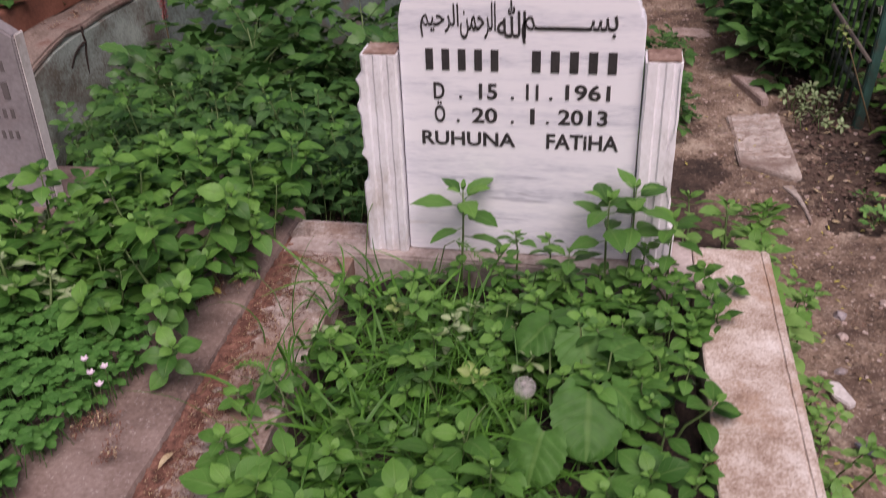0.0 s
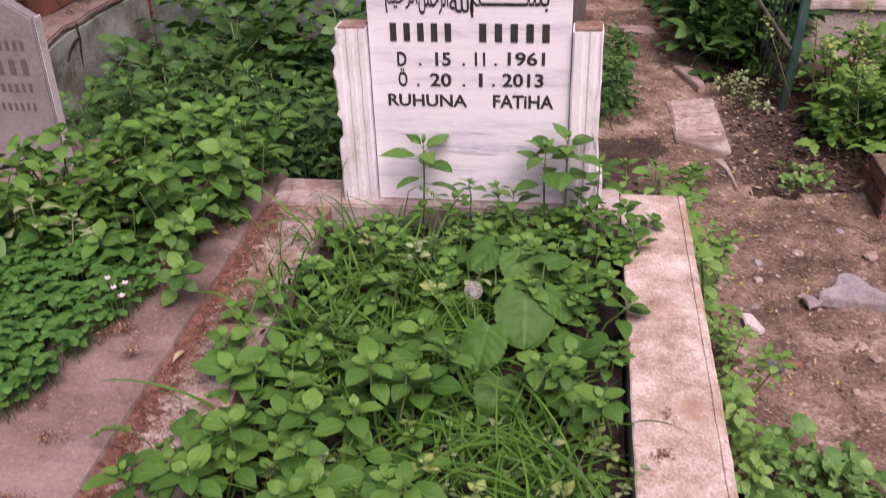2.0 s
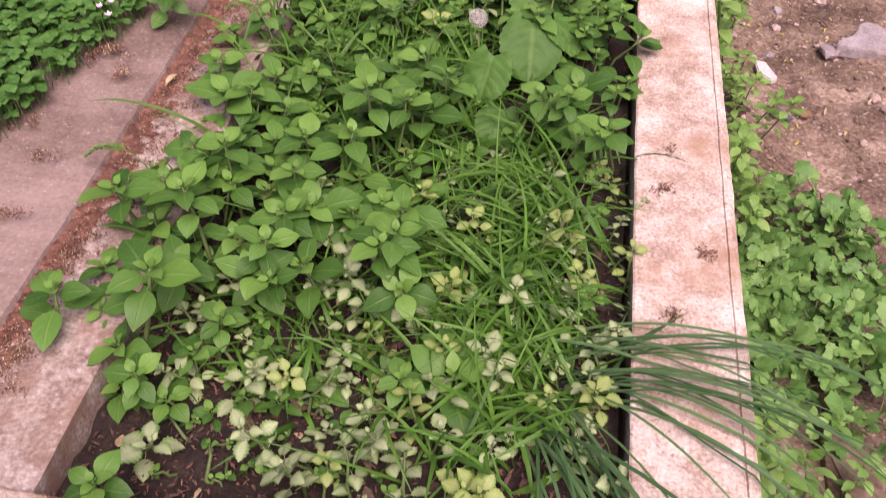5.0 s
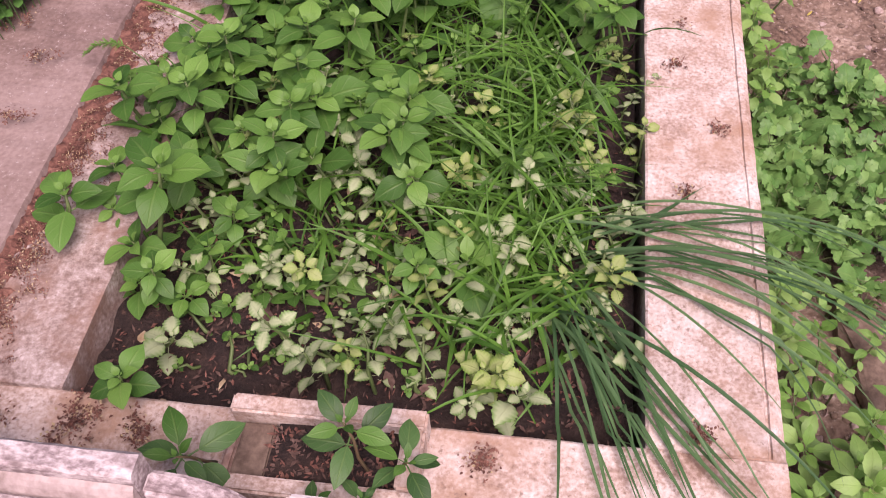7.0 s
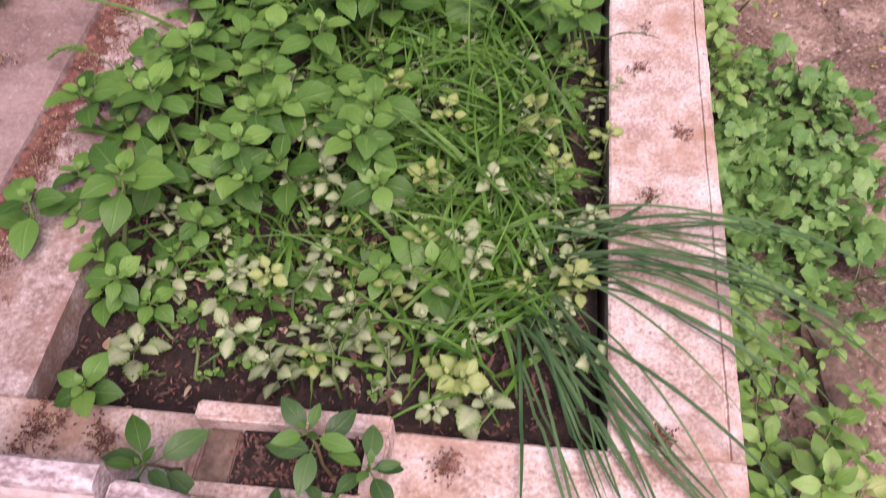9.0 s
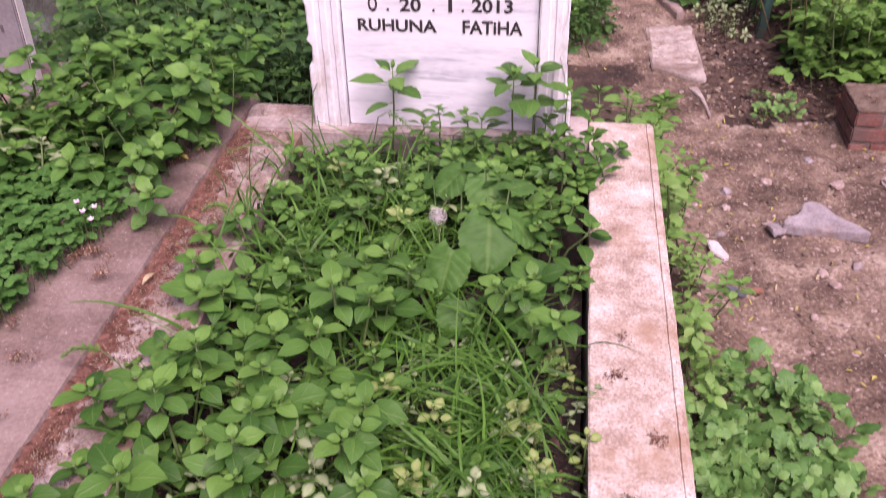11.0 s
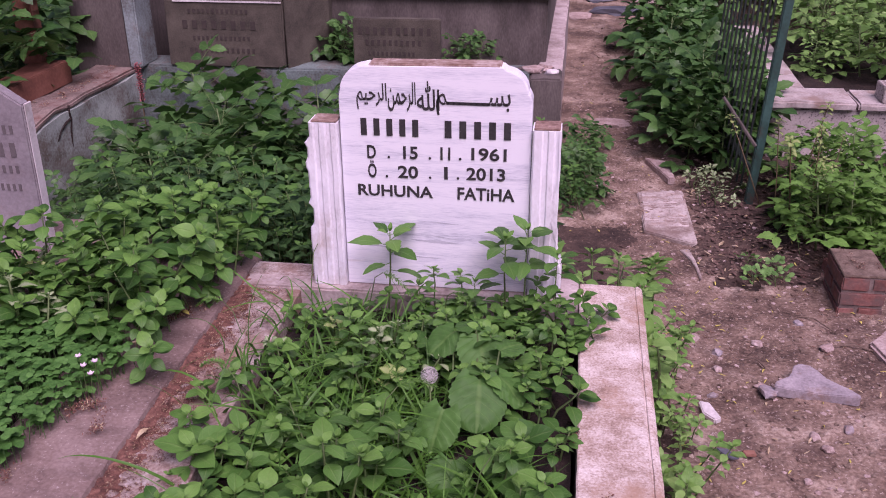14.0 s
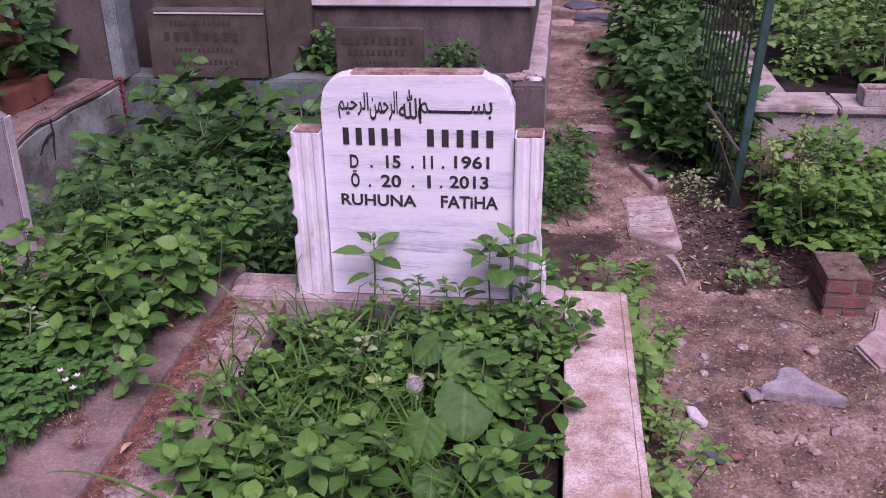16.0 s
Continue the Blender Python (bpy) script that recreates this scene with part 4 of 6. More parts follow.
for k, (x, y, sx, sy, mt) in enumerate(((0.46, 5.3, .14, .10, M_DARKSLATE), (0.63, 4.9, .22, .08, M_DARKSLATE), (0.62, 5.6, .12, .1, M_STONE), (0.85, 5.2, .12, .08, M_STONE), (0.30, 4.7, .09, .06, M_STONE))):
    o = part("path_stone", rock_bm(sx, sy, .05, k + 20, .6), mt)
    o.location = (x, y, ground_z(x, y) + .01)
    tagged(o, "flat dark stone at the end of the path", "stone", "stones up the path")
sideslab = tagged(part("edging_stone", rock_bm(.035, .15, .04, 44, .6, 3), M_CAP), "rounded stone edging half hidden in weeds", "stone")
sideslab.matrix_world = pose(0.715, -1.10, -0.214, 0, 0, 6)

pebv, pebf, base = [], [], 0
ico = bmesh.new()
bmesh.ops.create_icosphere(ico, subdivisions=1, radius=1)
iv = [v.co.copy() for v in ico.verts]
ifc = [tuple(v.index for v in f.verts) for f in ico.faces]
ico.free()
for i in range(2600):
    x, y = R.uniform(0.5, 1.7), R.uniform(-1.6, 3.4)
    if y > 1.2:
        x = R.uniform(0.3, 1.0)
    r = 0.0018 + 0.008 * R.random() ** 3.6
    z = ground_z(x, y)
    for v in iv:
        q = v + noise.noise_vector(v * 1.2 + Vector((i, 0, 0))) * .5
        pebv.append((x + q.x * r, y + q.y * r * .8, z + q.z * r * .55))
    pebf += [tuple(j + base for j in f) for f in ifc]
    base += len(iv)
tagged(link_mesh("gravel", pebv, pebf, M_STONE), "scattered grit and small stones on the path", "gravel", kind="stuff")
pebv, pebf, base = [], [], 0
for i in range(4200):
    x, y = R.uniform(0.5, 1.6), R.uniform(-1.6, 1.3)
    if i > 3000:
        x, y = R.uniform(0.3, 1.0), R.uniform(1.2, 4.4)
    r = 0.002 + 0.010 * R.random() ** 2.6
    z = ground_z(x, y)
    for v in iv:
        q = v + noise.noise_vector(v * 1.2 + Vector((i, 4, 0))) * .6
        pebv.append((x + q.x * r, y + q.y * r * .9, z + q.z * r * .5))
    pebf += [tuple(j + base for j in f) for f in ifc]
    base += len(iv)
nf_ = len(ifc)
tagged(link_mesh("earth_clods", pebv, pebf, [M_PATH, M_CAP], idx=[(k // nf_) % 2 for k in range(len(pebf))]), "small crumbs and clods of dry earth", "earth clods", kind="stuff")
for i, (x, y, r) in enumerate(((0.83, 0.19, .022), (0.74, 0.36, .026), (0.86, .42, .024), (0.68, .42, .026), (0.73, .27, .02), (0.70, 0.13, .018), (0.93, -.02, .024), (0.95, -.07, .022), (0.88, -.19, .016), (1.0, 0.55, .022), (1.05, .40, .03), (0.62, .22, .016), (0.66, .12, .014), (1.02, 0.02, .022))):
    o = part("pebble", rock_bm(r * .72, r * .6, r * .42, i + 60), (M_STONE, M_SLATE, M_STONE, M_STONE)[i % 4])
    o.location = (x, y, ground_z(x, y) + r * .12)
    o.rotation_euler = (0, 0, i * 1.3)
    tagged(o, "small pale stone lying on the path", "stone", "stones on the path")

# ---- leaves ----


def leaf_shape(L, W, n=6, fold=0.22, droop=0.25, kind="ovate", teeth=0.0, stalk=0.0, wave=0.0, rng=R):
    """Vertices, faces and leaf coordinates of one blade that starts at the origin and points along +y."""
    v, f, uv = [], [], []
    y0 = stalk
    if stalk:
        w = L * 0.018 + 0.0006
        v += [(-w, 0, 0), (0, 0, -w), (w, 0, 0), (-w, y0, 0), (0, y0, -w), (w, y0, 0)]
        uv += [(0, 0)] * 6
        f += [(0, 1, 4, 3), (1, 2, 5, 4)]
    o = len(v)
    ph = rng.uniform(0, 6)
    for i in range(n + 1):
        u = i / n
        if kind == "ovate":
            w = W / 2 * max(0.0, math.sin(math.pi * min(1, u ** 0.86))) ** 0.88 * (1 - .06 * u)
            yb = 0
        elif kind == "heart":
            w = W / 2 * (math.sqrt(max(0, 1 - ((u - .32) / .68) ** 2)) if u > .32 else 0.55 + .45 * math.sin(u / .32 * math.pi / 2))
            w *= 1 - .22 * max(0, u - .4)
            yb = -0.16 * L * (1 - u) ** 4
        elif kind == "strap":
            w = W / 2 * min(1, 4 * u + .6) * (1 - max(0, (u - .45) / .55) ** 1.8)
            yb = 0
        else:
            w = W / 2 * math.sin(math.pi * min(1, u ** 0.9)) ** 0.7
            yb = 0
        if teeth and 0 < i < n:
            w *= 1 + teeth * (1 if i % 2 else -1)
        y = y0 + L * u * (1 - 0.18 * abs(droop) * u)
        z = -droop * L * u * u + 0.06 * L * math.sin(math.pi * u)
        k = wave * W * math.sin(u * 9 + ph)
        v += [(-w, y + yb, z + fold * w + k), (0, y, z), (w, y + yb, z + fold * w - k)]
        uv += [(-1, u), (0, u), (1, u)]
    for i in range(n):
        a = o + i * 3
        f += [(a, a + 1, a + 4, a + 3), (a + 1, a + 2, a + 5, a + 4)]
    return np.array(v), f, uv


class Foliage:
    """Collects blades into one mesh."""

    def __init__(self):
        self.v, self.f, self.uv, self.i, self.n = [], [], [], [], 0

    def add(self, shape, m, mat=0):
        v, f, uv = shape
        q = np.array(m.to_3x3())
        self.v.append(v @ q.T + np.array(m.translation))
        self.f += [tuple(j + self.n for j in face) for face in f]
        self.uv += uv
        self.i += [mat] * len(f)
        self.n += len(v)

    def tube(self, pts, radii, mat, k=4):
        v, f = tube(pts, radii, k)
        self.v.append(np.array([p[:] for p in v]))
        self.f += [tuple(j + self.n for j in face) for face in f]
        self.uv += [(0, .5)] * len(v)
        self.i += [mat] * len(f)
        self.n += len(v)

    def link(self, name, mats, parent=None, label=""):
        return link_mesh(name, np.concatenate(self.v), self.f, mats, parent, label, self.uv, self.i, True)


def aim(p, yaw, pitch, roll=0):
    """Turns a blade: yaw round the stem, pitch up from level, at p. Degrees."""
    return Matrix.Translation(p) @ Euler((0, 0, radians(yaw))).to_matrix().to_4x4() @ Euler((radians(pitch), 0, 0)).to_matrix().to_4x4() @ Euler((0, radians(roll), 0)).to_matrix().to_4x4()


def weed_nodes(rng, h, L, pairs, lean, loose=1.0):
    """Stem points and the leaves on it: a spiral that ends in a spread rosette with small young leaves at its heart."""
    a = rng.uniform(0, 6.3)
    top = Vector((lean * math.cos(a), lean * math.sin(a), h))
    pts = [Vector((0, 0, -0.02)), top * 0.35 + Vector((rng.uniform(-.01, .01), rng.uniform(-.01, .01), 0)), top * 0.7, top]
    yaw = rng.uniform(0, 360)
    drop = (0, .02, .05, .09, .14, .20, .27, .42, .60, .80, 1.05, 1.3, 1.6, 1.9, 2.2, 2.5)
    grow = (.24, .32, .44, .62, .80, .96, 1.04, 1.06, 1.04, 1.0, .96, .9, .85, .8, .75, .7)
    lift = (62, 50, 40, 27, 19, 13, 8, 5, 2, 0, -3, -5, -6, -6, -6, -6)
    blades = []
    for k in range(pairs * 2 + 2):
        k_ = min(k, 15)
        u = max(0.12 + .02 * (k % 3), 1 - drop[k_] * loose * L / h)
        blades.append((top * u, yaw, lift[k_] + rng.uniform(-9, 9), rng.uniform(-12, 12), L * grow[k_] * rng.uniform(.86, 1.12), k < 4 or (k < 6 and rng.random() < .5)))
        yaw += 137.5 + rng.uniform(-14, 14)
    return pts, blades


def weed_proto(seed, h, L, pairs, mats, name, label, category, group, wide=0.58, split=False, kind="ovate", teeth=0.0, n=8, stalk=0.25, lean=0.03, stem=None, loose=1.0):
    rng = random.Random(seed)
    pts, blades = weed_nodes(rng, h, L, pairs, lean, loose)
    v, f = tube(pts, [.0028, .0024, .002, .0012], 5)
    root = link_mesh(name, v, f, stem or M_STEM, smooth=True)
    tagged(root, label, category, group)
    fol = Foliage()
    shapes = [leaf_shape(1.0, wide * rng.uniform(.92, 1.1), n, rng.uniform(.04, .2), rng.uniform(.04, .26), kind, teeth, stalk, .025, rng) for _ in range(4)]
    meshes = {}
    for p, yaw, pitch, roll, size, young in blades:
        m = aim(p, yaw, pitch, roll) @ Matrix.Scale(size, 4)
        k = rng.randrange(4)
        if split:
            if (k, young) not in meshes:
                sv_, sf_, suv = shapes[k]
                first = link_mesh("leaf", sv_, sf_, mats[1 if young else 0], root, "", suv, None, True)
                meshes[(k, young)] = first.data
            else:
                first = new("leaf", meshes[(k, young)])
                first.parent = root
            first.matrix_basis = m
        else:
            fol.add(shapes[k], m, 1 if young else 0)
    if not split:
        fol.link("leaves", mats, root)
    return root


def pinnate_proto(seed, h, fronds, leaflet, mats, name, label, category, group):
    """A leafy shrub whose fronds carry five toothed leaflets each; every frond is a part."""
    rng = random.Random(seed)
    shapes = [leaf_shape(1.0, .60, 9, rng.uniform(.03, .15), rng.uniform(.1, .3), "ovate", .13, .06, .04, rng) for _ in range(4)]
    kinds = []
    for q in range(4):
        fol = Foliage()
        out, tip = 1.0, Vector((0, 1, 0))
        mid = Vector((0, .62, .05))
        fol.tube([Vector((0, 0, 0)), mid, tip], [.012, .010, .006], 2)
        for p, off, sc in ((tip, 0, 1.1), (tip, 72, .95), (tip, -72, .95), (mid, 78, .85), (mid, -78, .85)):
            fol.add(shapes[rng.randrange(4)], aim(p, off + rng.uniform(-12, 12), rng.uniform(-24, 14), rng.uniform(-18, 18)) @ Matrix.Scale(leaflet * sc * rng.uniform(.85, 1.15), 4), 0)
        o = fol.link("frond", [*mats, M_STEM])
        kinds.append(o.data)
        bpy.data.objects.remove(o)
    v, f = tube([Vector((0, 0, -.03)), Vector((.005, .004, h * .5)), Vector((0, 0, h))], [.006, .005, .003], 5)
    root = link_mesh(name, v, f, M_STEM, smooth=True)
    tagged(root, label, category, group)
    for i in range(fronds):
        u = (i + .5) / fronds
        o = new("frond", kinds[rng.randrange(4)])
        o.parent = root
        s = h * (.62 - .30 * u) * rng.uniform(.8, 1.15)
        o.matrix_basis = aim(Vector((0, 0, h * (.15 + .8 * u))), i * 137.5 + rng.uniform(-25, 25), 2 + 30 * u + rng.uniform(-10, 12), rng.uniform(-15, 15)) @ Matrix.Scale(s, 4)
    return root


def lobed_proto(seed, name, label, category, group):
    """A low spreading weed: long stalks that each end in three blunt-lobed leaflets."""
    rng = random.Random(seed)

    def lobed(size):
        v, f, uv = leaf_shape(1.0, .86, 16, rng.uniform(0, .12), rng.uniform(.05, .2), "sorrel", 0, .08, .03, rng)
        w = 1 + .17 * np.cos(np.arange(len(v)) // 3 / 16 * 2 * math.pi * 3.4 + .6)
        w[:6] = 1
        v[:, 0] *= w
        return v * size, f, uv

    kinds = []
    for q in range(4):
        fol = Foliage()
        tip = Vector((0, .055, .004))
        fol.tube([Vector((0, 0, 0)), Vector((0, .03, .008)), tip], [.0012, .0011, .0009], 1, 4)
        for off, sc in ((0, .039), (66, .031), (-66, .031)):
            fol.add(lobed(sc * rng.uniform(.9, 1.15)), aim(tip, off + rng.uniform(-12, 12), rng.uniform(-14, 10), rng.uniform(-14, 14)), 0)
        o = fol.link("frond", [L_CREEP, M_STEM])
        kinds.append(o.data)
        bpy.data.objects.remove(o)
    v, f = tube([Vector((0, 0, -.03)), Vector((.002, .002, .02)), Vector((0, 0, .045))], [.003, .0025, .002], 5)
    root = link_mesh(name, v, f, M_STEM, smooth=True)
    tagged(root, label, category, group)
    for i in range(7):
        o = new("frond", kinds[rng.randrange(4)])
        o.parent = root
        o.matrix_basis = aim(Vector((0, 0, .015 + .005 * i)), i * 137.5 + rng.uniform(-25, 25), 10 + 7 * i + rng.uniform(-8, 8), rng.uniform(-10, 10)) @ Matrix.Scale(1.1 - .09 * i, 4)
    return root


def scatter(protos, n, area, base_z, gap, seed, scale=(0.8, 1.2), tilt=10, keep=None, used=None, face=8):
    """Copies of the given plants over a box, none nearer to another than gap."""
    rng = random.Random(seed)
    spots = used if used is not None else []
    tries = made = 0
    while made < n and tries < n * 30:
        tries += 1
        x, y = rng.uniform(area[0], area[1]), rng.uniform(area[2], area[3])
        if keep and not keep(x, y):
            continue
        if any((x - a) ** 2 + (y - b) ** 2 < gap * gap for a, b in spots):
            continue
        spots.append((x, y))
        z = base_z(x, y) if callable(base_z) else base_z
        s = rng.uniform(*scale)
        p = protos[rng.randrange(len(protos))]
        c = copy_thing(p, pose(x, y, z, rng.uniform(-tilt, tilt) + face, rng.uniform(-tilt, tilt), rng.uniform(0, 360)))
        c.scale = (s, s, s)
        made += 1


def thicket(name, protos, n, area, base_z, gap, seed, scale, tilt, label, category, into=None, keep=None):
    """Plants past counting, joined: copies over a box, gathered in one mesh of foliage."""
    rng = random.Random(seed)
    spots, tries, made = [], 0, 0
    acc = into if into is not None else {"v": [], "f": [], "uv": [], "i": [], "n": 0, "mats": []}
    while made < n and tries < n * 30:
        tries += 1
        x, y = rng.uniform(area[0], area[1]), rng.uniform(area[2], area[3])
        if (keep and not keep(x, y)) or any((x - p) ** 2 + (y - q) ** 2 < gap * gap for p, q in spots):
            continue
        spots.append((x, y))
        made += 1
        s = rng.uniform(*scale)
        m = pose(x, y, base_z(x, y) if callable(base_z) else base_z, rng.uniform(-tilt, tilt), rng.uniform(-tilt, tilt), rng.uniform(0, 360)) @ Matrix.Scale(s, 4)
        p = protos[rng.randrange(len(protos))]
        for o in (p, *p.children):
            me = o.data
            q = m @ (o.matrix_basis if o is not p else Matrix())
            co = np.empty(len(me.vertices) * 3, dtype=np.float32)
            me.vertices.foreach_get("co", co)
            co = co.reshape(-1, 3) @ np.array(q.to_3x3()).T + np.array(q.translation)
            uv = np.zeros((len(me.vertices), 2), dtype=np.float32)
            if me.uv_layers:
                li = np.empty(len(me.loops), dtype=np.int32)
                me.loops.foreach_get("vertex_index", li)
                lu = np.empty(len(me.loops) * 2, dtype=np.float32)
                me.uv_layers[0].data.foreach_get("uv", lu)
                uv[li] = lu.reshape(-1, 2)
            slots = []
            for mt in me.materials:
                if mt not in acc["mats"]:
                    acc["mats"].append(mt)
                slots.append(acc["mats"].index(mt))
            for poly in me.polygons:
                acc["f"].append(tuple(k + acc["n"] for k in poly.vertices))
                acc["i"].append(slots[poly.material_index])
            acc["v"].append(co)
            acc["uv"].append(uv)
            acc["n"] += len(co)
    if label:
        ob = link_mesh(name, np.concatenate(acc["v"]).tolist(), acc["f"], acc["mats"], None, "", np.concatenate(acc["uv"]), acc["i"], True)
        tagged(ob, label, category, kind="stuff")
    return acc


def discard(protos):
    for p in protos:
        for o in (*p.children_recursive, p):
            bpy.data.objects.remove(o)


# broad-leaved weeds in the bed, each leaf a piece of its own
bed_weeds = [weed_proto(100 + i, .06 + .024 * (i % 4), .036 + .004 * (i % 3), 4, (L_WEED, L_YOUNG), "weed", "fresh green broad-leaved weed growing in the grave bed", "weed", "weeds in the grave bed", .70, True, stalk=.16) for i in range(8)]
used = []
scatter(bed_weeds, 88, (-0.37, 0.03, -1.17, -0.64), 0.09, .038, 1, (.7, 1.35), 14, used=used)
scatter(bed_weeds, 16, (-0.41, -0.31, -1.16, -0.5), 0.09, .055, 61, (.6, .9), 16, used=used)
scatter(bed_weeds, 15, (-0.33, -0.20, -1.33, -1.10), 0.06, .05, 2, (.7, 1.1), 16, used=used)
scatter(bed_weeds, 92, (-0.02, 0.36, -0.54, -0.15), 0.12, .030, 3, (.62, 1.05), 14, lambda x, y: (x < .285 or y > -.30) and not (x < .10 and y < -.42), used)
scatter(bed_weeds, 40, (-0.31, 0.06, -0.66, -0.14), 0.09, .045, 4, (.55, .95), 14, used=used)
scatter(bed_weeds, 12, (0.20, 0.30, -0.82, -0.50), 0.11, .05, 5, (.8, 1.15), 14, used=used)
scatter(bed_weeds, 14, (0.0, 0.29, -1.12, -0.7), 0.085, .07, 6, (.5, .8), 14, used=used)
for x, y, z, s, rz in ((0.072, -1.255, 0.07, 1.5, 20), (-0.405, -1.268, 0.12, 1.4, 40), (-0.295, -1.275, 0.07, 1.6, 75), (-0.268, -1.472, 0.06, 1.05, 11), (-0.37, -.985, .12, .8, 33), (-.22, -1.30, .05, .95, 6), (-.10, -.79, .11, 1.15, 24), (-.05, -.98, .10, 1.1, 54)):
    c = copy_thing(bed_weeds[int(rz) % 8], pose(x, y, z, 8, -4, rz))
    c.scale = (s, s, s)

scatter(bed_weeds, 15, (-0.20, 0.18, -1.31, -1.02), .085, .055, 71, (.5, .8), 14, used=used)
scatter(bed_weeds, 16, (-0.29, 0.06, -1.34, -1.10), .08, .045, 72, (.4, .65), 16, used=used)

# silver-leaved dead-nettle at the foot of the bed
pale = [weed_proto(130 + i, .05 + .016 * (i % 3), .021, 5, ((L_PALE, L_PALE) if i not in (2, 4) else (L_LIME, L_LIME)), "dead_nettle", "silver and lime variegated dead-nettle", "dead-nettle", "dead-nettles in the grave bed", .78, False, "ovate", .11, 13, .32, loose=2.3) for i in range(8)]
used2 = []
scatter(pale, 70, (-0.24, 0.31, -1.38, -0.92), 0.108, .038, 7, (.6, 1.3), 28, lambda x, y: y > -1.36 + abs(x + .02) * .3 or x > 0.02, used2)
scatter(pale, 22, (-0.08, 0.16, -1.43, -1.31), 0.10, .036, 8, (.75, 1.25), 25, used=used2)
scatter(pale, 12, (0.20, 0.325, -1.20, -0.85), 0.09, .04, 12, (.7, 1.1), 22, used=used2)
scatter(pale, 10, (-0.05, 0.31, -0.98, -0.75), 0.08, .05, 9, (.7, 1.0), 22, used=used2)
scatter(pale, 8, (-0.30, 0.05, -0.45, -0.25), 0.12, .06, 19, (1.0, 1.4), 22, used=used2)
scatter(pale, 9, (0.54, 0.70, -1.62, -1.36), lambda x, y: ground_z(x, y), .05, 20, (1.4, 2.0), 22, used=used2)
scatter(pale, 16, (-0.98, -0.74, -.46, -.2), 0.16, .04, 21, (1.2, 1.8), 22, used=used2)
for x, y, s in ((-.255, -1.385, 1.5), (.155, -1.425, 1.6), (.275, -1.265, 1.3), (-.165, -1.315, 1.4)):
    c = copy_thing(pale[3], pose(x, y, .085, 10, 0, x * 900))
    c.scale = (s, s, s)
# seedlings on the bare soil
seedling = [weed_proto(150 + i, .022, .011, 2, (L_WEED, L_YOUNG), "seedling", "tiny green seedling on damp soil", "seedling", "seedlings on the soil", .85) for i in range(2)]
scatter(seedling, 60, (-0.26, 0.10, -1.42, -1.12), .100, .014, 151, (.7, 1.3), 20)
discard(seedling)

# a plant with large heart-shaped leaves


def quilted_leaf(L, W, seed):
    """A broad heart-shaped blade with a scalloped rim and a surface puckered between its veins."""
    n, m = 30, 8
    v, f, uv = [], [], []
    for i in range(n + 1):
        u = i / n
        w = W / 2 * (math.sqrt(max(0, 1 - ((u - .36) / .64) ** 2)) if u > .36 else 0.50 + .50 * math.sin(u / .36 * math.pi / 2))
        w *= (1 - .10 * max(0, u - .4)) * (1 + .035 * math.sin(i * 2.1) + .03 * noise.noise(Vector((u * 6, seed, 0))))
        for j in range(-m, m + 1):
            a = j / m
            lobe = -0.20 * L * (1 - u) ** 3 * abs(a) ** 1.4
            ridge = abs(math.sin((u - .35 * abs(a)) * 17))
            z = -.26 * L * u * u + .10 * w * abs(a) - .16 * w * a * a + .028 * L * ridge * min(1, abs(a) * 5) + .06 * L * noise.noise(Vector((u * 3, a * 1.6, seed * 3.1)))
            v.append((a * w, L * u * .95 + lobe, z))
            uv.append((a, u))
    k = 2 * m + 1
    for i in range(n):
        for j in range(k - 1):
            f.append((i * k + j, i * k + j + 1, (i + 1) * k + j + 1, (i + 1) * k + j))
    return v, f, uv


big = thing("broad_leaved_plant", "garlic mustard with large toothed heart-shaped leaves", "plant", (0.13, -0.60, 0.04))
for i, (x, y, z, yaw, pitch, L) in enumerate(((0.150, -0.62, .230, 185, -30, .120), (0.068, -0.66, .195, 160, -34, .098), (0.045, -0.43, .235, 130, -20, .085), (0.145, -0.475, .245, 200, -26, .105), (0.215, -0.56, .225, 240, -22, .085),
                                              (0.105, -0.74, .145, 175, -20, .085), (0.20, -0.70, .16, 205, -24, .09), (0.245, -0.655, .185, 230, -18, .062), (0.235, -0.74, .16, 200, -20, .066), (0.11, -0.38, .25, 20, 0, .08), (0.20, -0.46, .25, 320, 4, .075))):
    a = radians(yaw + 90)
    sv_, sf_, suv = quilted_leaf(L * .86, L * .92, i)
    o = link_mesh("leaf", sv_, sf_, L_BIG, big, "", suv, None, True)
    o.matrix_basis = Matrix.Translation((-0.13, 0.60, -0.04)) @ aim((x - .5 * L * math.cos(a), y - .5 * L * math.sin(a), z), yaw, pitch, R.uniform(-10, 10))
    v, f = tube([Vector((0, 0, -.02)), Vector((x - .13, y + .60, z - .04)) * .5 + Vector((0, 0, .03)), Vector((x - .13 - .5 * L * math.cos(a), y + .60 - .5 * L * math.sin(a), z - .04))], [.003, .0025, .0018], 5)
    link_mesh("stalk", v, f, M_STEM, big, smooth=True)

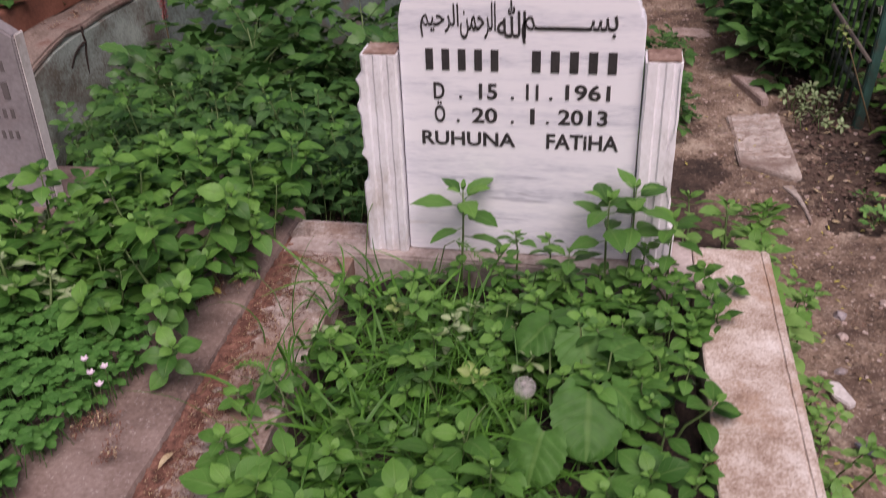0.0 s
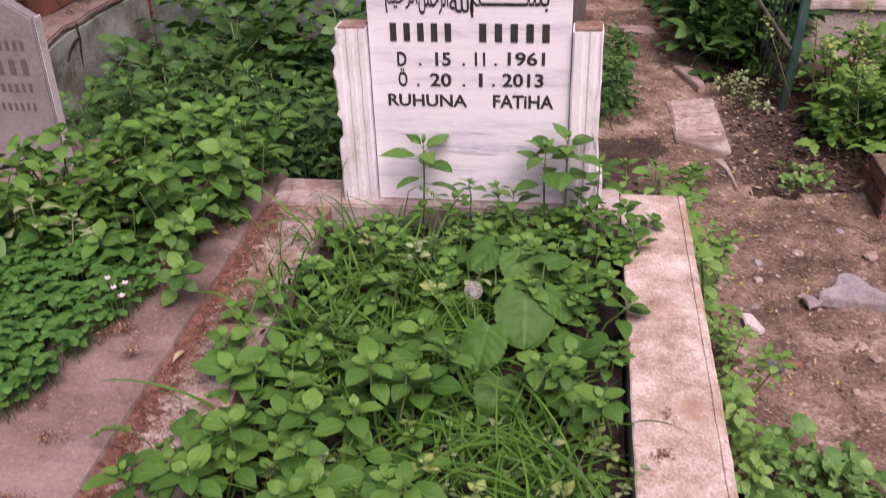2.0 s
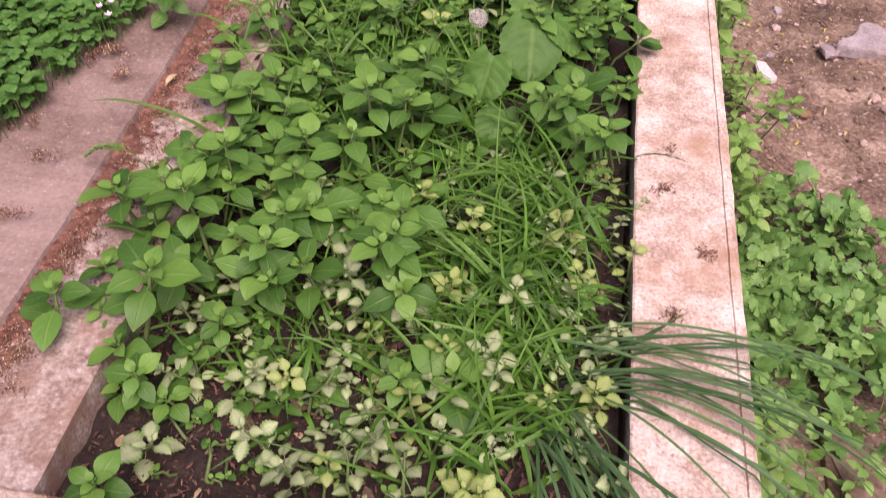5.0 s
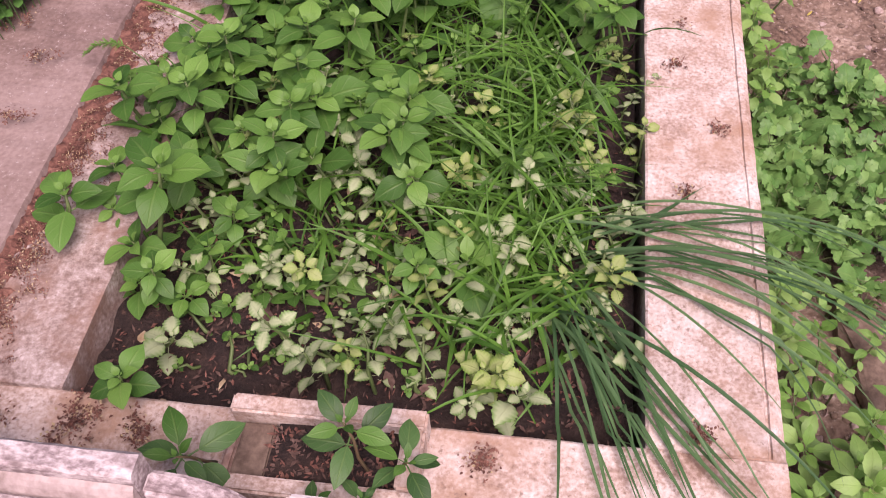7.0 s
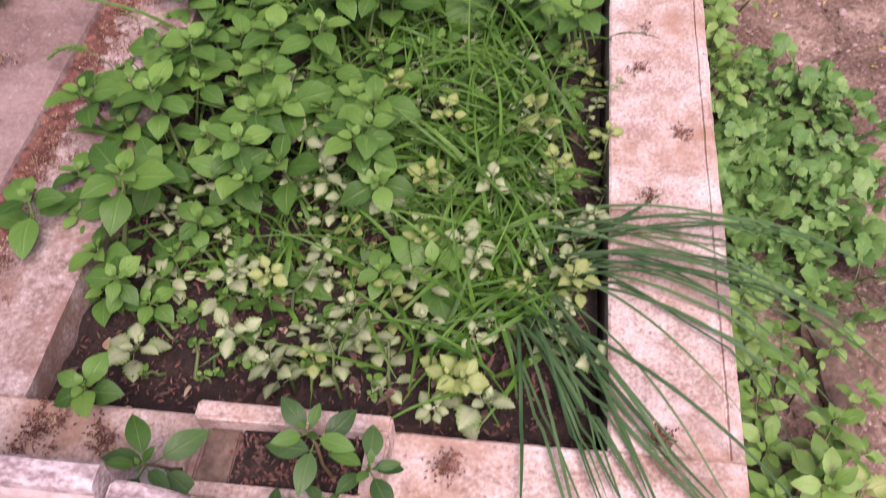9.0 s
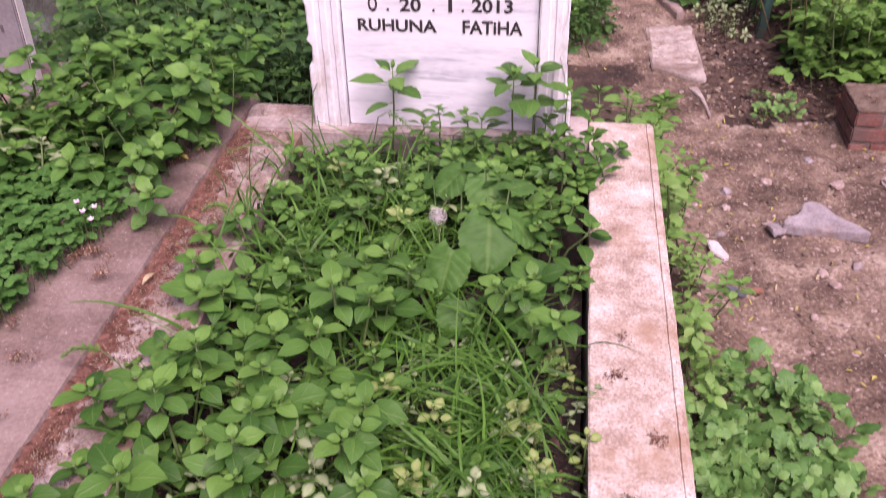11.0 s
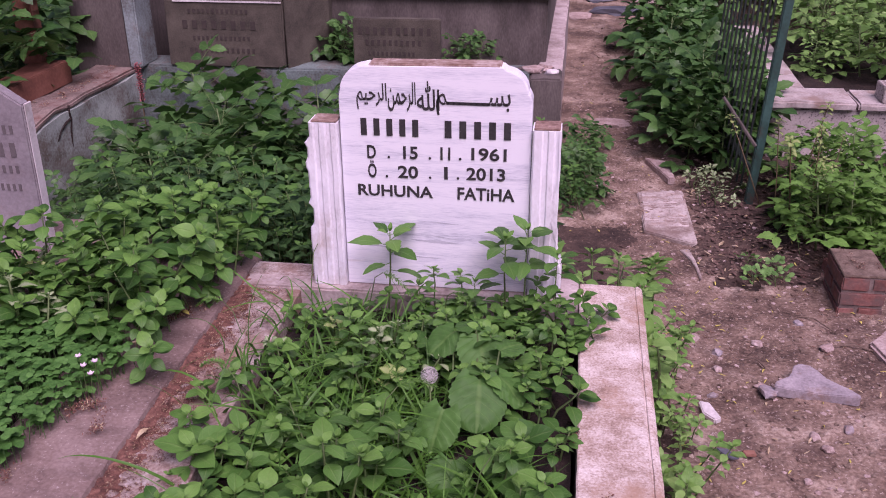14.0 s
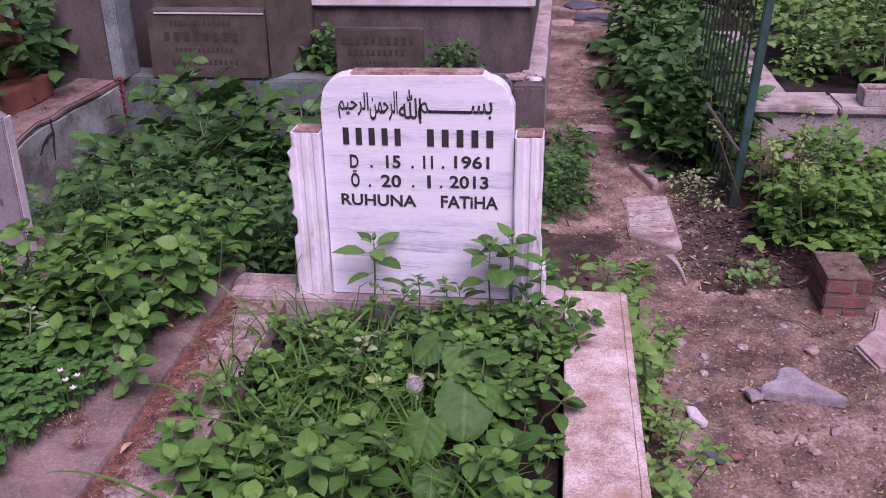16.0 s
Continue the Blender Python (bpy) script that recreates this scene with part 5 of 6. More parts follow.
# strap-leaved clump hanging over the kerb
strap = thing("strap_leaved_clump", "clump of long dark blue-green strap leaves arching over the kerb", "plant", (0.24, -1.18, 0.03))
rs = random.Random(5)
for i in range(52):
    right = i < 27
    yaw = rs.gauss(-97 if i % 3 else -119, 7) if right else rs.gauss(-154, 9)
    L = rs.uniform(.36, .56) if right else rs.uniform(.32, .50)
    rise = rs.uniform(40, 58) if right else rs.uniform(38, 56)
    if i > 49:
        yaw, L, rise = rs.uniform(-62, -50), rs.uniform(.25, .30), rs.uniform(35, 42)
    n = 14
    ang, p = radians(rise), Vector((0, 0, 0))
    bend = radians(rs.uniform(78, 104)) / n
    verts, uvs, faces = [], [], []
    w0 = rs.uniform(.0015, .0028)
    sway = rs.uniform(-.03, .03)
    bx_, by_, bz_ = rs.gauss(-.02, .025), rs.gauss(-.03 if right else -.08, .035), 0.045 + rs.uniform(0, .02)
    for k in range(n + 1):
        u = k / n
        w = w0 * min(1, .7 + u * 2) * (1 - max(0, (u - .5) / .5) ** 2 * .93)
        verts += [(p.x - w, p.y, p.z + w * .35), (p.x, p.y, p.z), (p.x + w, p.y, p.z + w * .35)]
        uvs += [(-1, u), (0, u), (1, u)]
        p = p + Vector((sway * u * 4, math.cos(ang), math.sin(ang))) * (L / n)
        ang -= bend * (1.5 - u)
        wx, wy = 0.24 + bx_ - p.y * math.sin(radians(yaw)), -1.18 + by_ + p.y * math.cos(radians(yaw))
        if (0.315 < wx < 0.485 and wy > -1.66) or (-1.655 < wy < -1.47 and wx < .485):
            p.z = max(p.z, 0.157 - .03 - bz_)
        if k < n:
            q = k * 3
            faces += [(q, q + 1, q + 4, q + 3), (q + 1, q + 2, q + 5, q + 4)]
    o = link_mesh("leaf", verts, faces, L_STRAP, strap, "", uvs, None, True)
    o.matrix_basis = pose(bx_, by_, bz_, 0, 0, yaw)


def blade(fol, p, L, w, yaw, rise, bend, rng, mat=0, n=6):
    q, ang = Vector((0, 0, 0)), radians(rise)
    v, uv, f = [], [], []
    for k in range(n + 1):
        u = k / n
        ww = w * (1 - u ** 2 * .95)
        v += [(-ww, q.y, q.z + ww * .3), (0, q.y, q.z), (ww, q.y, q.z + ww * .3)]
        uv += [(-1, u), (0, u), (1, u)]
        q = q + Vector((0, math.cos(ang), math.sin(ang))) * (L / n)
        ang -= radians(bend) / n
        if k < n:
            a = k * 3
            f += [(a, a + 1, a + 4, a + 3), (a + 1, a + 2, a + 5, a + 4)]
    fol.add((np.array(v), f, uv), aim(p, yaw, 0, rng.uniform(-30, 30)))
    return q


rg = random.Random(8)
grass = Foliage()
for cx, cy, sx, sy, n, l0, l1 in ((-0.17, -0.50, .09, .15, 420, .10, .24), (0.0, -0.58, .06, .14, 240, .10, .22), (0.20, -0.98, .07, .14, 330, .10, .26), (0.16, -1.20, .06, .09, 230, .12, .24),
                                  (-0.05, -1.0, .14, .14, 90, .08, .2), (-0.10, -1.20, .09, .07, 90, .07, .17), (-0.12, -0.28, .12, .08, 110, .1, .24), (0.06, -0.8, .1, .1, 130, .1, .22), (-0.33, -0.45, .02, .15, 25, .06, .12)):
    for i in range(n):
        x, y = rg.gauss(cx, sx), rg.gauss(cy, sy)
        if not (-0.42 < x < 0.315 and -1.46 < y < -0.13):
            continue
        yaw = rg.uniform(0, 360) if x < .2 or rg.random() < .15 else rg.uniform(20, 160)
        blade(grass, Vector((x, y, 0.09 if x > -.32 else .15)), rg.uniform(l0, l1), rg.uniform(.0011, .0036) if rg.random() < .8 else rg.uniform(.003, .0052), yaw, rg.uniform(48, 86), rg.uniform(60, 165), rg, n=8)
tagged(grass.link("grass", [L_GRASS]), "tangled fresh green grass blades in the grave bed", "grass", kind="stuff")

# foxtail heads over the grass
for i, (x, y, z, yaw) in enumerate(((-0.30, -0.13, .27, 70), (-0.03, -.66, .25, 40), (0.16, -.83, .24, 50), (-0.37, -.98, .22, 170), (0.03, -.25, .26, -45), (-.40, -.33, .22, 160), (.23, -.98, .21, 60), (-0.15, -0.17, .25, -30), (-.30, -.6, .23, 150))):
    ft = thing("foxtail_grass", "nodding light green foxtail grass head", "grass head", (x, y, 0.03), 0, "foxtail heads")
    a = radians(yaw)
    d = Vector((math.cos(a), math.sin(a), 0))
    pts = [Vector((0, 0, 0)), Vector((0, 0, z * .5)), d * .02 + Vector((0, 0, z - .05)), d * .045 + Vector((0, 0, z - .03)), d * .125 + Vector((0, 0, z - .065))]
    v, f = tube(pts[:4], [.0016, .0014, .0012, .001], 4)
    link_mesh("stalk", v, f, M_STEM, ft, smooth=True)
    hd = Foliage()
    for k in range(110):
        u = k / 109
        p = pts[3].lerp(pts[4], u) + Vector((0, 0, .012 * math.sin(u * 3.1)))
        hd.add(leaf_shape(.015 * (1 - .5 * u), .0024, 2, .2, .1), aim(p, yaw - 90 + rg.uniform(-55, 55), rg.uniform(-45, 55)))
    hd.link("seed_head", [L_YOUNG], ft)

# dandelion clock
dand = thing("dandelion_clock", "white dandelion seed clock on a thin stalk", "dandelion", (0.054, -0.592, 0.072))
v, f = tube([Vector((0, 0, 0)), Vector((.004, .003, .09)), Vector((0, 0.012, .168))], [.002, .0018, .0016], 5)
link_mesh("stalk", v, f, M_STEM, dand, smooth=True)
fl = Foliage()
for k in range(150):
    zz = 1 - 2 * (k + .5) / 150
    yaw, pitch = k * 137.5, math.degrees(math.asin(zz))
    c = aim(Vector((0, 0.012, .172)), yaw, pitch)
    fl.add(leaf_shape(.015, .0007, 2, 0, 0), c)
    for s in range(5):
        fl.add(leaf_shape(.0042, .0006, 2, 0, 0), c @ Matrix.Translation((0, .0145, 0)) @ Euler((radians(55), 0, 0)).to_matrix().to_4x4() @ Euler((0, 0, 0)).to_matrix().to_4x4() if s == 0 else c @ Matrix.Translation((0, .0145, 0)) @ Euler((0, radians(72 * s), 0)).to_matrix().to_4x4() @ Euler((radians(55), 0, 0)).to_matrix().to_4x4())
fl.link("seed_ball", [M_FLUFF], dand)

# tall weeds standing before the headstone
tall = [weed_proto(160 + i, .27 + .03 * i, .066, 5, (L_WEED, L_YOUNG), "tall_weed", "upright young weed with pointed leaves before the headstone", "weed", "weeds before the headstone", .55, True, "ovate", .05, 9, .2, .02) for i in range(3)]
for k, (x, y, s) in enumerate(((-0.105, -0.155, 1.08), (0.155, -0.15, 1.02), (0.205, -0.17, .95), (0.10, -0.20, .75), (-0.02, -0.19, .6), (.27, -.16, .8))):
    c = copy_thing(tall[k % 3], pose(x, y, 0.04, 3, -2, k * 70))
    c.scale = (s, s, s)
discard(tall)

# clover-like wood sorrel over the neighbour's kerb
rc = random.Random(21)
sor = Foliage()
rim_spots = []
sh3 = [leaf_shape(1, 1.02, 5, .12, .15, "sorrel", 0, 0, 0, rc) for _ in range(3)]
for i in range(1700):
    x, y = rc.uniform(-1.05, -.55), rc.uniform(-1.05, -0.36)
    edge = -0.58 - 0.05 * noise.noise(Vector((y * 9, 0, 0))) - max(0, -0.55 - y) * 0.22 + (0.0 if y < -.5 else (-.5 - y) * .5)
    if x > edge:
        continue
    z = 0.165 + rc.uniform(.02, .065)
    yaw = rc.uniform(0, 360)
    if x > edge - .11 and len(rim_spots) < 120:
        rim_spots.append((x, y, z, yaw))
        continue
    for s in range(3):
        sor.add(sh3[s], aim(Vector((x, y, z)), yaw + s * 120, rc.uniform(-12, 12)) @ Matrix.Scale(rc.uniform(.011, .0175), 4))
    sor.tube([Vector((x + rc.uniform(-.01, .01), y, .13)), Vector((x, y, z))], [.0008, .0006], 0, 3)
tagged(sor.link("wood_sorrel", [L_CLOVER]), "low carpet of three-leaved wood sorrel", "wood sorrel", kind="stuff")

sprigs = []
for i in range(6):
    sg = Foliage()
    for k in range(3):
        sg.add(sh3[k], aim(Vector((0, 0, 0)), k * 120, rc.uniform(-12, 12)) @ Matrix.Scale(rc.uniform(.012, .0175), 4))
    sg.tube([Vector((rc.uniform(-.01, .01), 0, -.06)), Vector((0, 0, 0))], [.0008, .0006], 0, 3)
    o = sg.link("wood_sorrel_sprig", [L_CLOVER])
    sprigs.append(o.data)
    bpy.data.objects.remove(o)
for i, (x, y, z, yaw) in enumerate(rim_spots):
    o = new("wood_sorrel_sprig", sprigs[i % 6])
    o.matrix_world = pose(x, y, z, rc.uniform(-10, 18), rc.uniform(-10, 10), yaw)
    tagged(o, "three-leaved green wood sorrel sprig over the kerb", "wood sorrel", "wood sorrel sprigs")

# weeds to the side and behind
# Weeds between and behind the stones carry their shade in the leaf colour.
dark_weeds = [weed_proto(230 + i, .22 + .03 * (i % 4), .048, 6, (L_DARK, L_WEED), "weed", "green weed between the graves, colour darkened for shade", "weed", "weeds between the graves", .55, lean=.06) for i in range(5)]
side_weeds = [weed_proto(200 + i, .12 + .035 * (i % 4), .049 + .005 * (i % 3), 5, (L_WEED, L_YOUNG), "weed", "dense broad-leaved green weed beside the graves", "weed", "weeds between the graves", .70, lean=.04, stalk=.16) for i in range(6)]
used3 = []
scatter(side_weeds, 70, (-1.10, -0.54, -0.43, -0.12), 0.14, .036, 31, (.6, 1.1), 14, lambda x, y: x > -.88 or y < -.20, used3, 20)
thicket("undergrowth", side_weeds, 70, (-0.88, -0.50, -0.12, 0.16), 0.13, .038, 131, (.6, 1.05), 18, "dense green broad-leaved weeds beside the neighbouring grave", "undergrowth")
scatter(side_weeds, 6, (-1.0, -0.86, -0.2, 0.0), 0.13, .05, 67, (.3, .42), 16, used=used3)
acc = thicket("undergrowth", side_weeds, 40, (-1.0, -0.36, 0.10, 0.26), 0.0, .045, 32, (.55, .9), 16, "", "")
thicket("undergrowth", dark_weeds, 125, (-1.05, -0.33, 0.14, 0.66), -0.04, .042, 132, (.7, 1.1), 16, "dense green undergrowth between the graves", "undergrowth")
scatter(side_weeds, 12, (-0.95, -0.60, -0.46, -0.28), 0.14, .05, 33, (.7, 1.0), 12, used=used3, face=22)
scatter(side_weeds, 5, (-.92, -.72, -1.35, -1.0), 0.15, .07, 34, (.8, 1.1), 16, used=used3)
for x, y, s, rz in ((-0.545, -.53, .95, 10), (-0.62, -0.37, .9, 60), (-.53, -.22, .8, 100), (-.60, -.47, .9, 30), (-.67, -.44, .9, 50)):
    c = copy_thing(side_weeds[int(rz / 10) % 6], pose(x, y, 0.13, 22, 6, rz))
    c.scale = (s * .85,) * 3
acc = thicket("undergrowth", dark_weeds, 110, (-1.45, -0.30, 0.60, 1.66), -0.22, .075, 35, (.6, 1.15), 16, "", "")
thicket("undergrowth", dark_weeds, 40, (-0.34, 0.20, 0.22, 1.66), -0.22, .09, 36, (.7, 1.1), 16, "undergrowth behind the headstones in green darkened for shade", "undergrowth", acc)
elder = [pinnate_proto(250 + i, .38 + .05 * i, 20, .50, (L_ELDER, L_LIGHTBUSH), "ground_elder", "leafy ground elder with toothed leaflets", "shrub", "leafy shrubs") for i in range(4)]
used4 = []
scatter(elder, 20, (-1.15, -0.25, 0.72, 1.50), -0.22, .16, 37, (.68, 1.0), 8, used=used4)
scatter(elder, 9, (-1.52, -1.15, 0.75, 1.45), -0.22, .11, 138, (.4, .58), 8, used=used4)
scatter(elder, 3, (-1.25, -0.75, 0.55, 1.0), -0.22, .25, 38, (.65, .85), 8, used=used4)
scatter(elder, 46, (0.78, 1.04, 1.85, 4.2), lambda x, y: ground_z(x, y), .125, 39, (.6, .92), 8, lambda x, y: x < .96 or y > 2.15, used4)
elder2 = [pinnate_proto(265 + i, .34 + .05 * i, 18, .40, (L_LIGHTBUSH, L_YOUNG), "ground_elder", "bright leafy shrub", "shrub", "leafy shrubs") for i in range(3)]
acc = thicket("far_shrubs", elder2, 110, (1.42, 3.6, 2.48, 5.5), -0.05, .16, 40, (.6, 1.25), 8, "", "")
thicket("far_shrubs", elder2, 30, (1.2, 5.0, 4.8, 8), 0.05, .4, 66, (1.4, 2.4), 8, "", "", acc)
thicket("far_shrubs", elder, 44, (-3.4, -1.95, 1.2, 5.5), -0.15, .28, 41, (.8, 1.4), 8, "", "", acc)
thicket("far_shrubs", elder, 40, (1.2, 5.0, 5.5, 9), 0.05, .4, 42, (1.6, 2.8), 8, "", "", acc)
thicket("far_shrubs", elder, 45, (-4.5, 0.0, 4.6, 9), 0.05, .4, 43, (1.4, 2.6), 8, "mass of leafy shrubs filling the plots beyond", "shrubbery", acc)
scatter(elder, 3, (-1.98, -1.90, 1.15, 1.5), 0.2, .1, 62, (.7, .9), 8, used=used4)
scatter(elder, 5, (-0.75, -0.6, 1.96, 2.02), 0.13, .06, 44, (.35, .5), 8, used=used4)
scatter(elder, 4, (-0.25, -0.12, 1.95, 2.0), 0.13, .06, 45, (.3, .42), 8, used=used4)
light = [weed_proto(270 + i, .24 + .03 * i, .055, 8, (L_WEED, L_YOUNG), "bush", "light green bushy weed beside the path", "bush", "bushes beside the path", .62, lean=.08) for i in range(4)]
used5 = []
bushy = [pinnate_proto(260 + i, .26 + .04 * i, 18, .44, (L_YOUNG, L_WEED), "bush", "dense light green bush beside the path", "bush", "bushes beside the path") for i in range(3)]
scatter(bushy, 60, (1.13, 2.0, 1.02, 1.60), lambda x, y: ground_z(x, y), .085, 46, (.58, .92), 14, None, used5)
discard(bushy)
scatter(light, 22, (1.10, 1.7, 1.0, 1.30), lambda x, y: ground_z(x, y) - .03, .07, 65, (.4, .65), 22, None, used5)
sprig = [weed_proto(285 + i, .34, .022, 8, (L_LIME, L_LIME), "yellow_sprig", "loose yellow-green sprig beside the gate post", "sprig", "yellow-green sprigs", .7, lean=.09, stem=M_REDSTEM) for i in range(2)]
scatter(sprig, 9, (1.02, 1.20, 1.18, 1.42), lambda x, y: ground_z(x, y), .05, 63, (.8, 1.25), 20)
discard(sprig)
scatter(elder, 9, (0.29, 0.38, 1.3, 2.1), -0.22, .07, 64, (.28, .42), 8, used=used4)
scatter(light, 3, (0.30, 0.40, 1.20, 1.6), -0.22, .08, 48, (.5, .8), 18, used=used5)
silver = [weed_proto(290 + i, .08, .030, 4, (L_PALE, L_PALE), "silver_weed", "small dusty grey-green weed by the fence", "weed", "dusty weeds", .6, lean=.03) for i in range(2)]
scatter(silver, 20, (0.78, 0.95, 1.42, 1.72), -0.22, .032, 49, (.6, 1.0), 24)
discard(silver)
# outside the right-hand kerb
edgeweeds = [weed_proto(300 + i, .14 + .03 * (i % 3), .035, 7, (L_LIGHTBUSH, L_YOUNG), "kerbside_weed", "small-leaved weed along the outside of the kerb", "weed", "weeds along the kerb", .62, lean=.05, teeth=.04, n=8) for i in range(4)]
used6 = []
scatter(edgeweeds, 62, (0.50, 0.60, -0.62, 0.30), lambda x, y: ground_z(x, y), .036, 50, (.5, .95), 18, used=used6)
scatter(edgeweeds, 14, (0.46, 0.58, -0.04, 0.10), lambda x, y: ground_z(x, y), .03, 57, (1.5, 2.0), 14, lambda x, y: x > .495 or y > .03, used6)
scatter(edgeweeds, 34, (0.26, 0.58, 0.06, 0.45), lambda x, y: ground_z(x, y), .05, 51, (1.0, 1.6), 18, used=used6)
scatter(edgeweeds, 54, (0.50, 0.68, -1.75, -1.0), lambda x, y: ground_z(x, y), .042, 52, (.6, 1.15), 18, used=used6)
butter = [lobed_proto(320 + i, "creeping_weed", "low creeping weed with lobed leaves beside the kerb", "weed", "creeping weeds") for i in range(4)]
scatter(butter, 52, (0.52, 0.83, -1.05, -0.45), lambda x, y: ground_z(x, y), .047, 53, (.75, 1.15), 10, lambda x, y: x < .60 + (-.42 - y) * 1.5 and x < .83 + (y + .75) * .3, used6)
scatter(butter, 5, (0.66, 0.78, -0.56, -0.44), lambda x, y: ground_z(x, y), .05, 54, (.8, 1.1), 12, used=used6)
scatter(butter, 4, (0.9, 1.0, 0.75, .95), lambda x, y: ground_z(x, y), .06, 55, (.5, .8), 12, used=used6)
# in the trough and on the foot kerb
tw = [weed_proto(340 + i, .10, .052, 4, (L_DARK, L_WEED), "weed", "dark green pellitory growing from the trough", "weed", "weeds at the foot end", .5, True, lean=.05, stem=M_REDSTEM) for i in range(2)]
for x, y, z, s, rz, k in ((0.052, -1.56, .165, .85, 0, 0), (0.070, -1.545, .165, .7, 80, 1), (-0.125, -1.548, .148, .9, 30, 1), (-0.36, -1.59, .148, .55, 10, 0), (-0.27, -1.60, .148, .5, 140, 1), (-.01, -1.615, .16, .5, 200, 0), (.03, -1.60, .165, .45, 120, 1)):
    c = copy_thing(tw[k], pose(x, y, z, 8, 6, rz))
    c.scale = (s, s, s)
discard(elder2 + tw + bed_weeds + pale + side_weeds + dark_weeds + elder + light + edgeweeds + butter)

# small pale flowers over the sorrel, and a pink seed head by the wall
for k, (x, y) in enumerate(((-0.626, -0.60), (-0.586, -0.613), (-0.573, -0.654), (-0.60, -.63), (-.84, -.41))):
    fo = thing("sorrel_flower", "small pale pink flower on a thin stalk", "flower", (x, y, 0.165), k * 50, "pale flowers")
    v, f = tube([Vector((0, 0, -.03)), Vector((0, .003, .05)), Vector((0, 0, .075))], [.0007, .0006, .0005], 4)
    link_mesh("stalk", v, f, M_STEM, fo)
    pt = Foliage()
    for s in range(5):
        pt.add(leaf_shape(.011, .0065, 3, .2, -.2), aim(Vector((0, 0, .074)), s * 72, 35))
    pt.link("petals", [M_PINK], fo)
sp = thing("seed_spike", "upright spike of dull pink seeds by the wall", "seed head", (-1.50, 1.56, -0.22))
v, f = tube([Vector((0, 0, 0)), Vector((0, 0, .32)), Vector((.01, 0, .46))], [.003, .0025, .002], 5)
link_mesh("stalk", v, f, M_REDSTEM, sp)
pt = Foliage()
for s in range(150):
    pt.add(leaf_shape(.014, .009, 3, .4, .2), aim(Vector((.003 + R.gauss(0, .004), R.gauss(0, .004), .30 + s * .0011)), s * 137.5, 20))
pt.link("seed_head", [M_BERRY], sp)

# ---- litter: red catkins, husks, fallen leaves and twigs ----
lit = Foliage()
rl = random.Random(31)


def catkin(x, y, z, r):
    for k in range(20):
        lit.add(leaf_shape(r * rl.uniform(.5, 1.1), r * rl.uniform(.25, .6), 2, .5, rl.uniform(-.5, .5), "ovate"), aim(Vector((x + rl.gauss(0, r), y + rl.gauss(0, r), z + rl.uniform(0, r * .7))), rl.uniform(0, 360), rl.uniform(-20, 50)), 1 if rl.random() < .16 else 0)


dx, dy = spaced(-0.480, -0.362, 0.006), spaced(-1.62, -0.03, 0.007)
dv = []
for y in dy:
    wide = 0.062 + 0.036 * noise.noise(Vector((y * 5, 1, 0))) + 0.014 * noise.noise(Vector((y * 17, 4, 0))) - max(0, -1.0 - y) * 0.075
    for x in dx:
        u = (x + 0.480) / wide
        dv.append((x, y, KZ - .004 + max(-0.6, 1 - u) * 0.010 + 0.009 * noise.noise(Vector((x * 70, y * 70, 0))) + 0.003 * noise.noise(Vector((x * 190, y * 190, 3)))))
k_ = len(dx)
df = [(j * k_ + i, j * k_ + i + 1, (j + 1) * k_ + i + 1, (j + 1) * k_ + i) for j in range(len(dy) - 1) for i in range(k_ - 1)]
tagged(link_mesh("catkin_drift", dv, df, M_DEBRIS), "drift of dry red-brown catkins along the kerb", "litter", kind="stuff")
for i in range(1000):
    y = rl.uniform(-1.5, -0.03)
    x = -0.474 + abs(rl.gauss(0, .048 if y > -1.05 else .026))
    if x > -.345:
        continue
    catkin(x, y, KZ + .001, .0045)
for cx, cy, z, n, s in ((-0.555, -0.29, .17, 16, .03), (-0.60, -0.665, .17, 10, .02), (-0.535, -0.725, .172, 3, .006), (-0.57, -0.95, .172, 3, .012), (-0.56, -1.08, .172, 3, .012), (-0.64, -.86, .17, 3, .015), (0.385, -0.775, KZ, 1, .004), (0.375, -0.87, KZ, 2, .004), (0.43, -1.0, KZ, 2, .005),
                        (0.388, -1.47, KZ, 3, .006), (0.16, -1.525, KZ, 4, .008), (0.14, -1.59, KZ, 4, .008), (-0.30, -1.53, KZ, 9, .02), (-0.22, -1.535, KZ, 5, .012), (-.4, -1.53, KZ, 6, .02), (0.33, -.61, KZ, 1, .004), (0.382, -1.12, KZ, 2, .004), (-0.30, -.03, .16, 4, .02)):
    for i in range(n * 2):
        catkin(cx + rl.gauss(0, s * .8), cy + rl.gauss(0, s * .8), z + .001, .0065)
for i in range(160):
    x, y = rl.uniform(1.0, 1.6), rl.uniform(0.3, 1.1)
    catkin(x, y, ground_z(x, y), .005)
for i in range(16):
    catkin(rl.gauss(1.195, .025), rl.gauss(.73, .035), -.094, .0045)
for i in range(40):
    y = rl.uniform(1.1, 1.72)
    catkin(rl.gauss(-1.655, .02) - (1.7 - y) * .035, y, .19, .007)
for i in range(260):
    y = rl.uniform(.3, 4.2)
    x = rl.uniform(.30, .95) if y > 1.2 else rl.uniform(.55, 1.1)
    catkin(x, y, ground_z(x, y), .0045)
tagged(lit.link("fallen_catkins", [M_DEBRIS, M_HUSK]), "dry red-brown fallen catkins and husks", "litter", kind="stuff")
mould = Foliage()
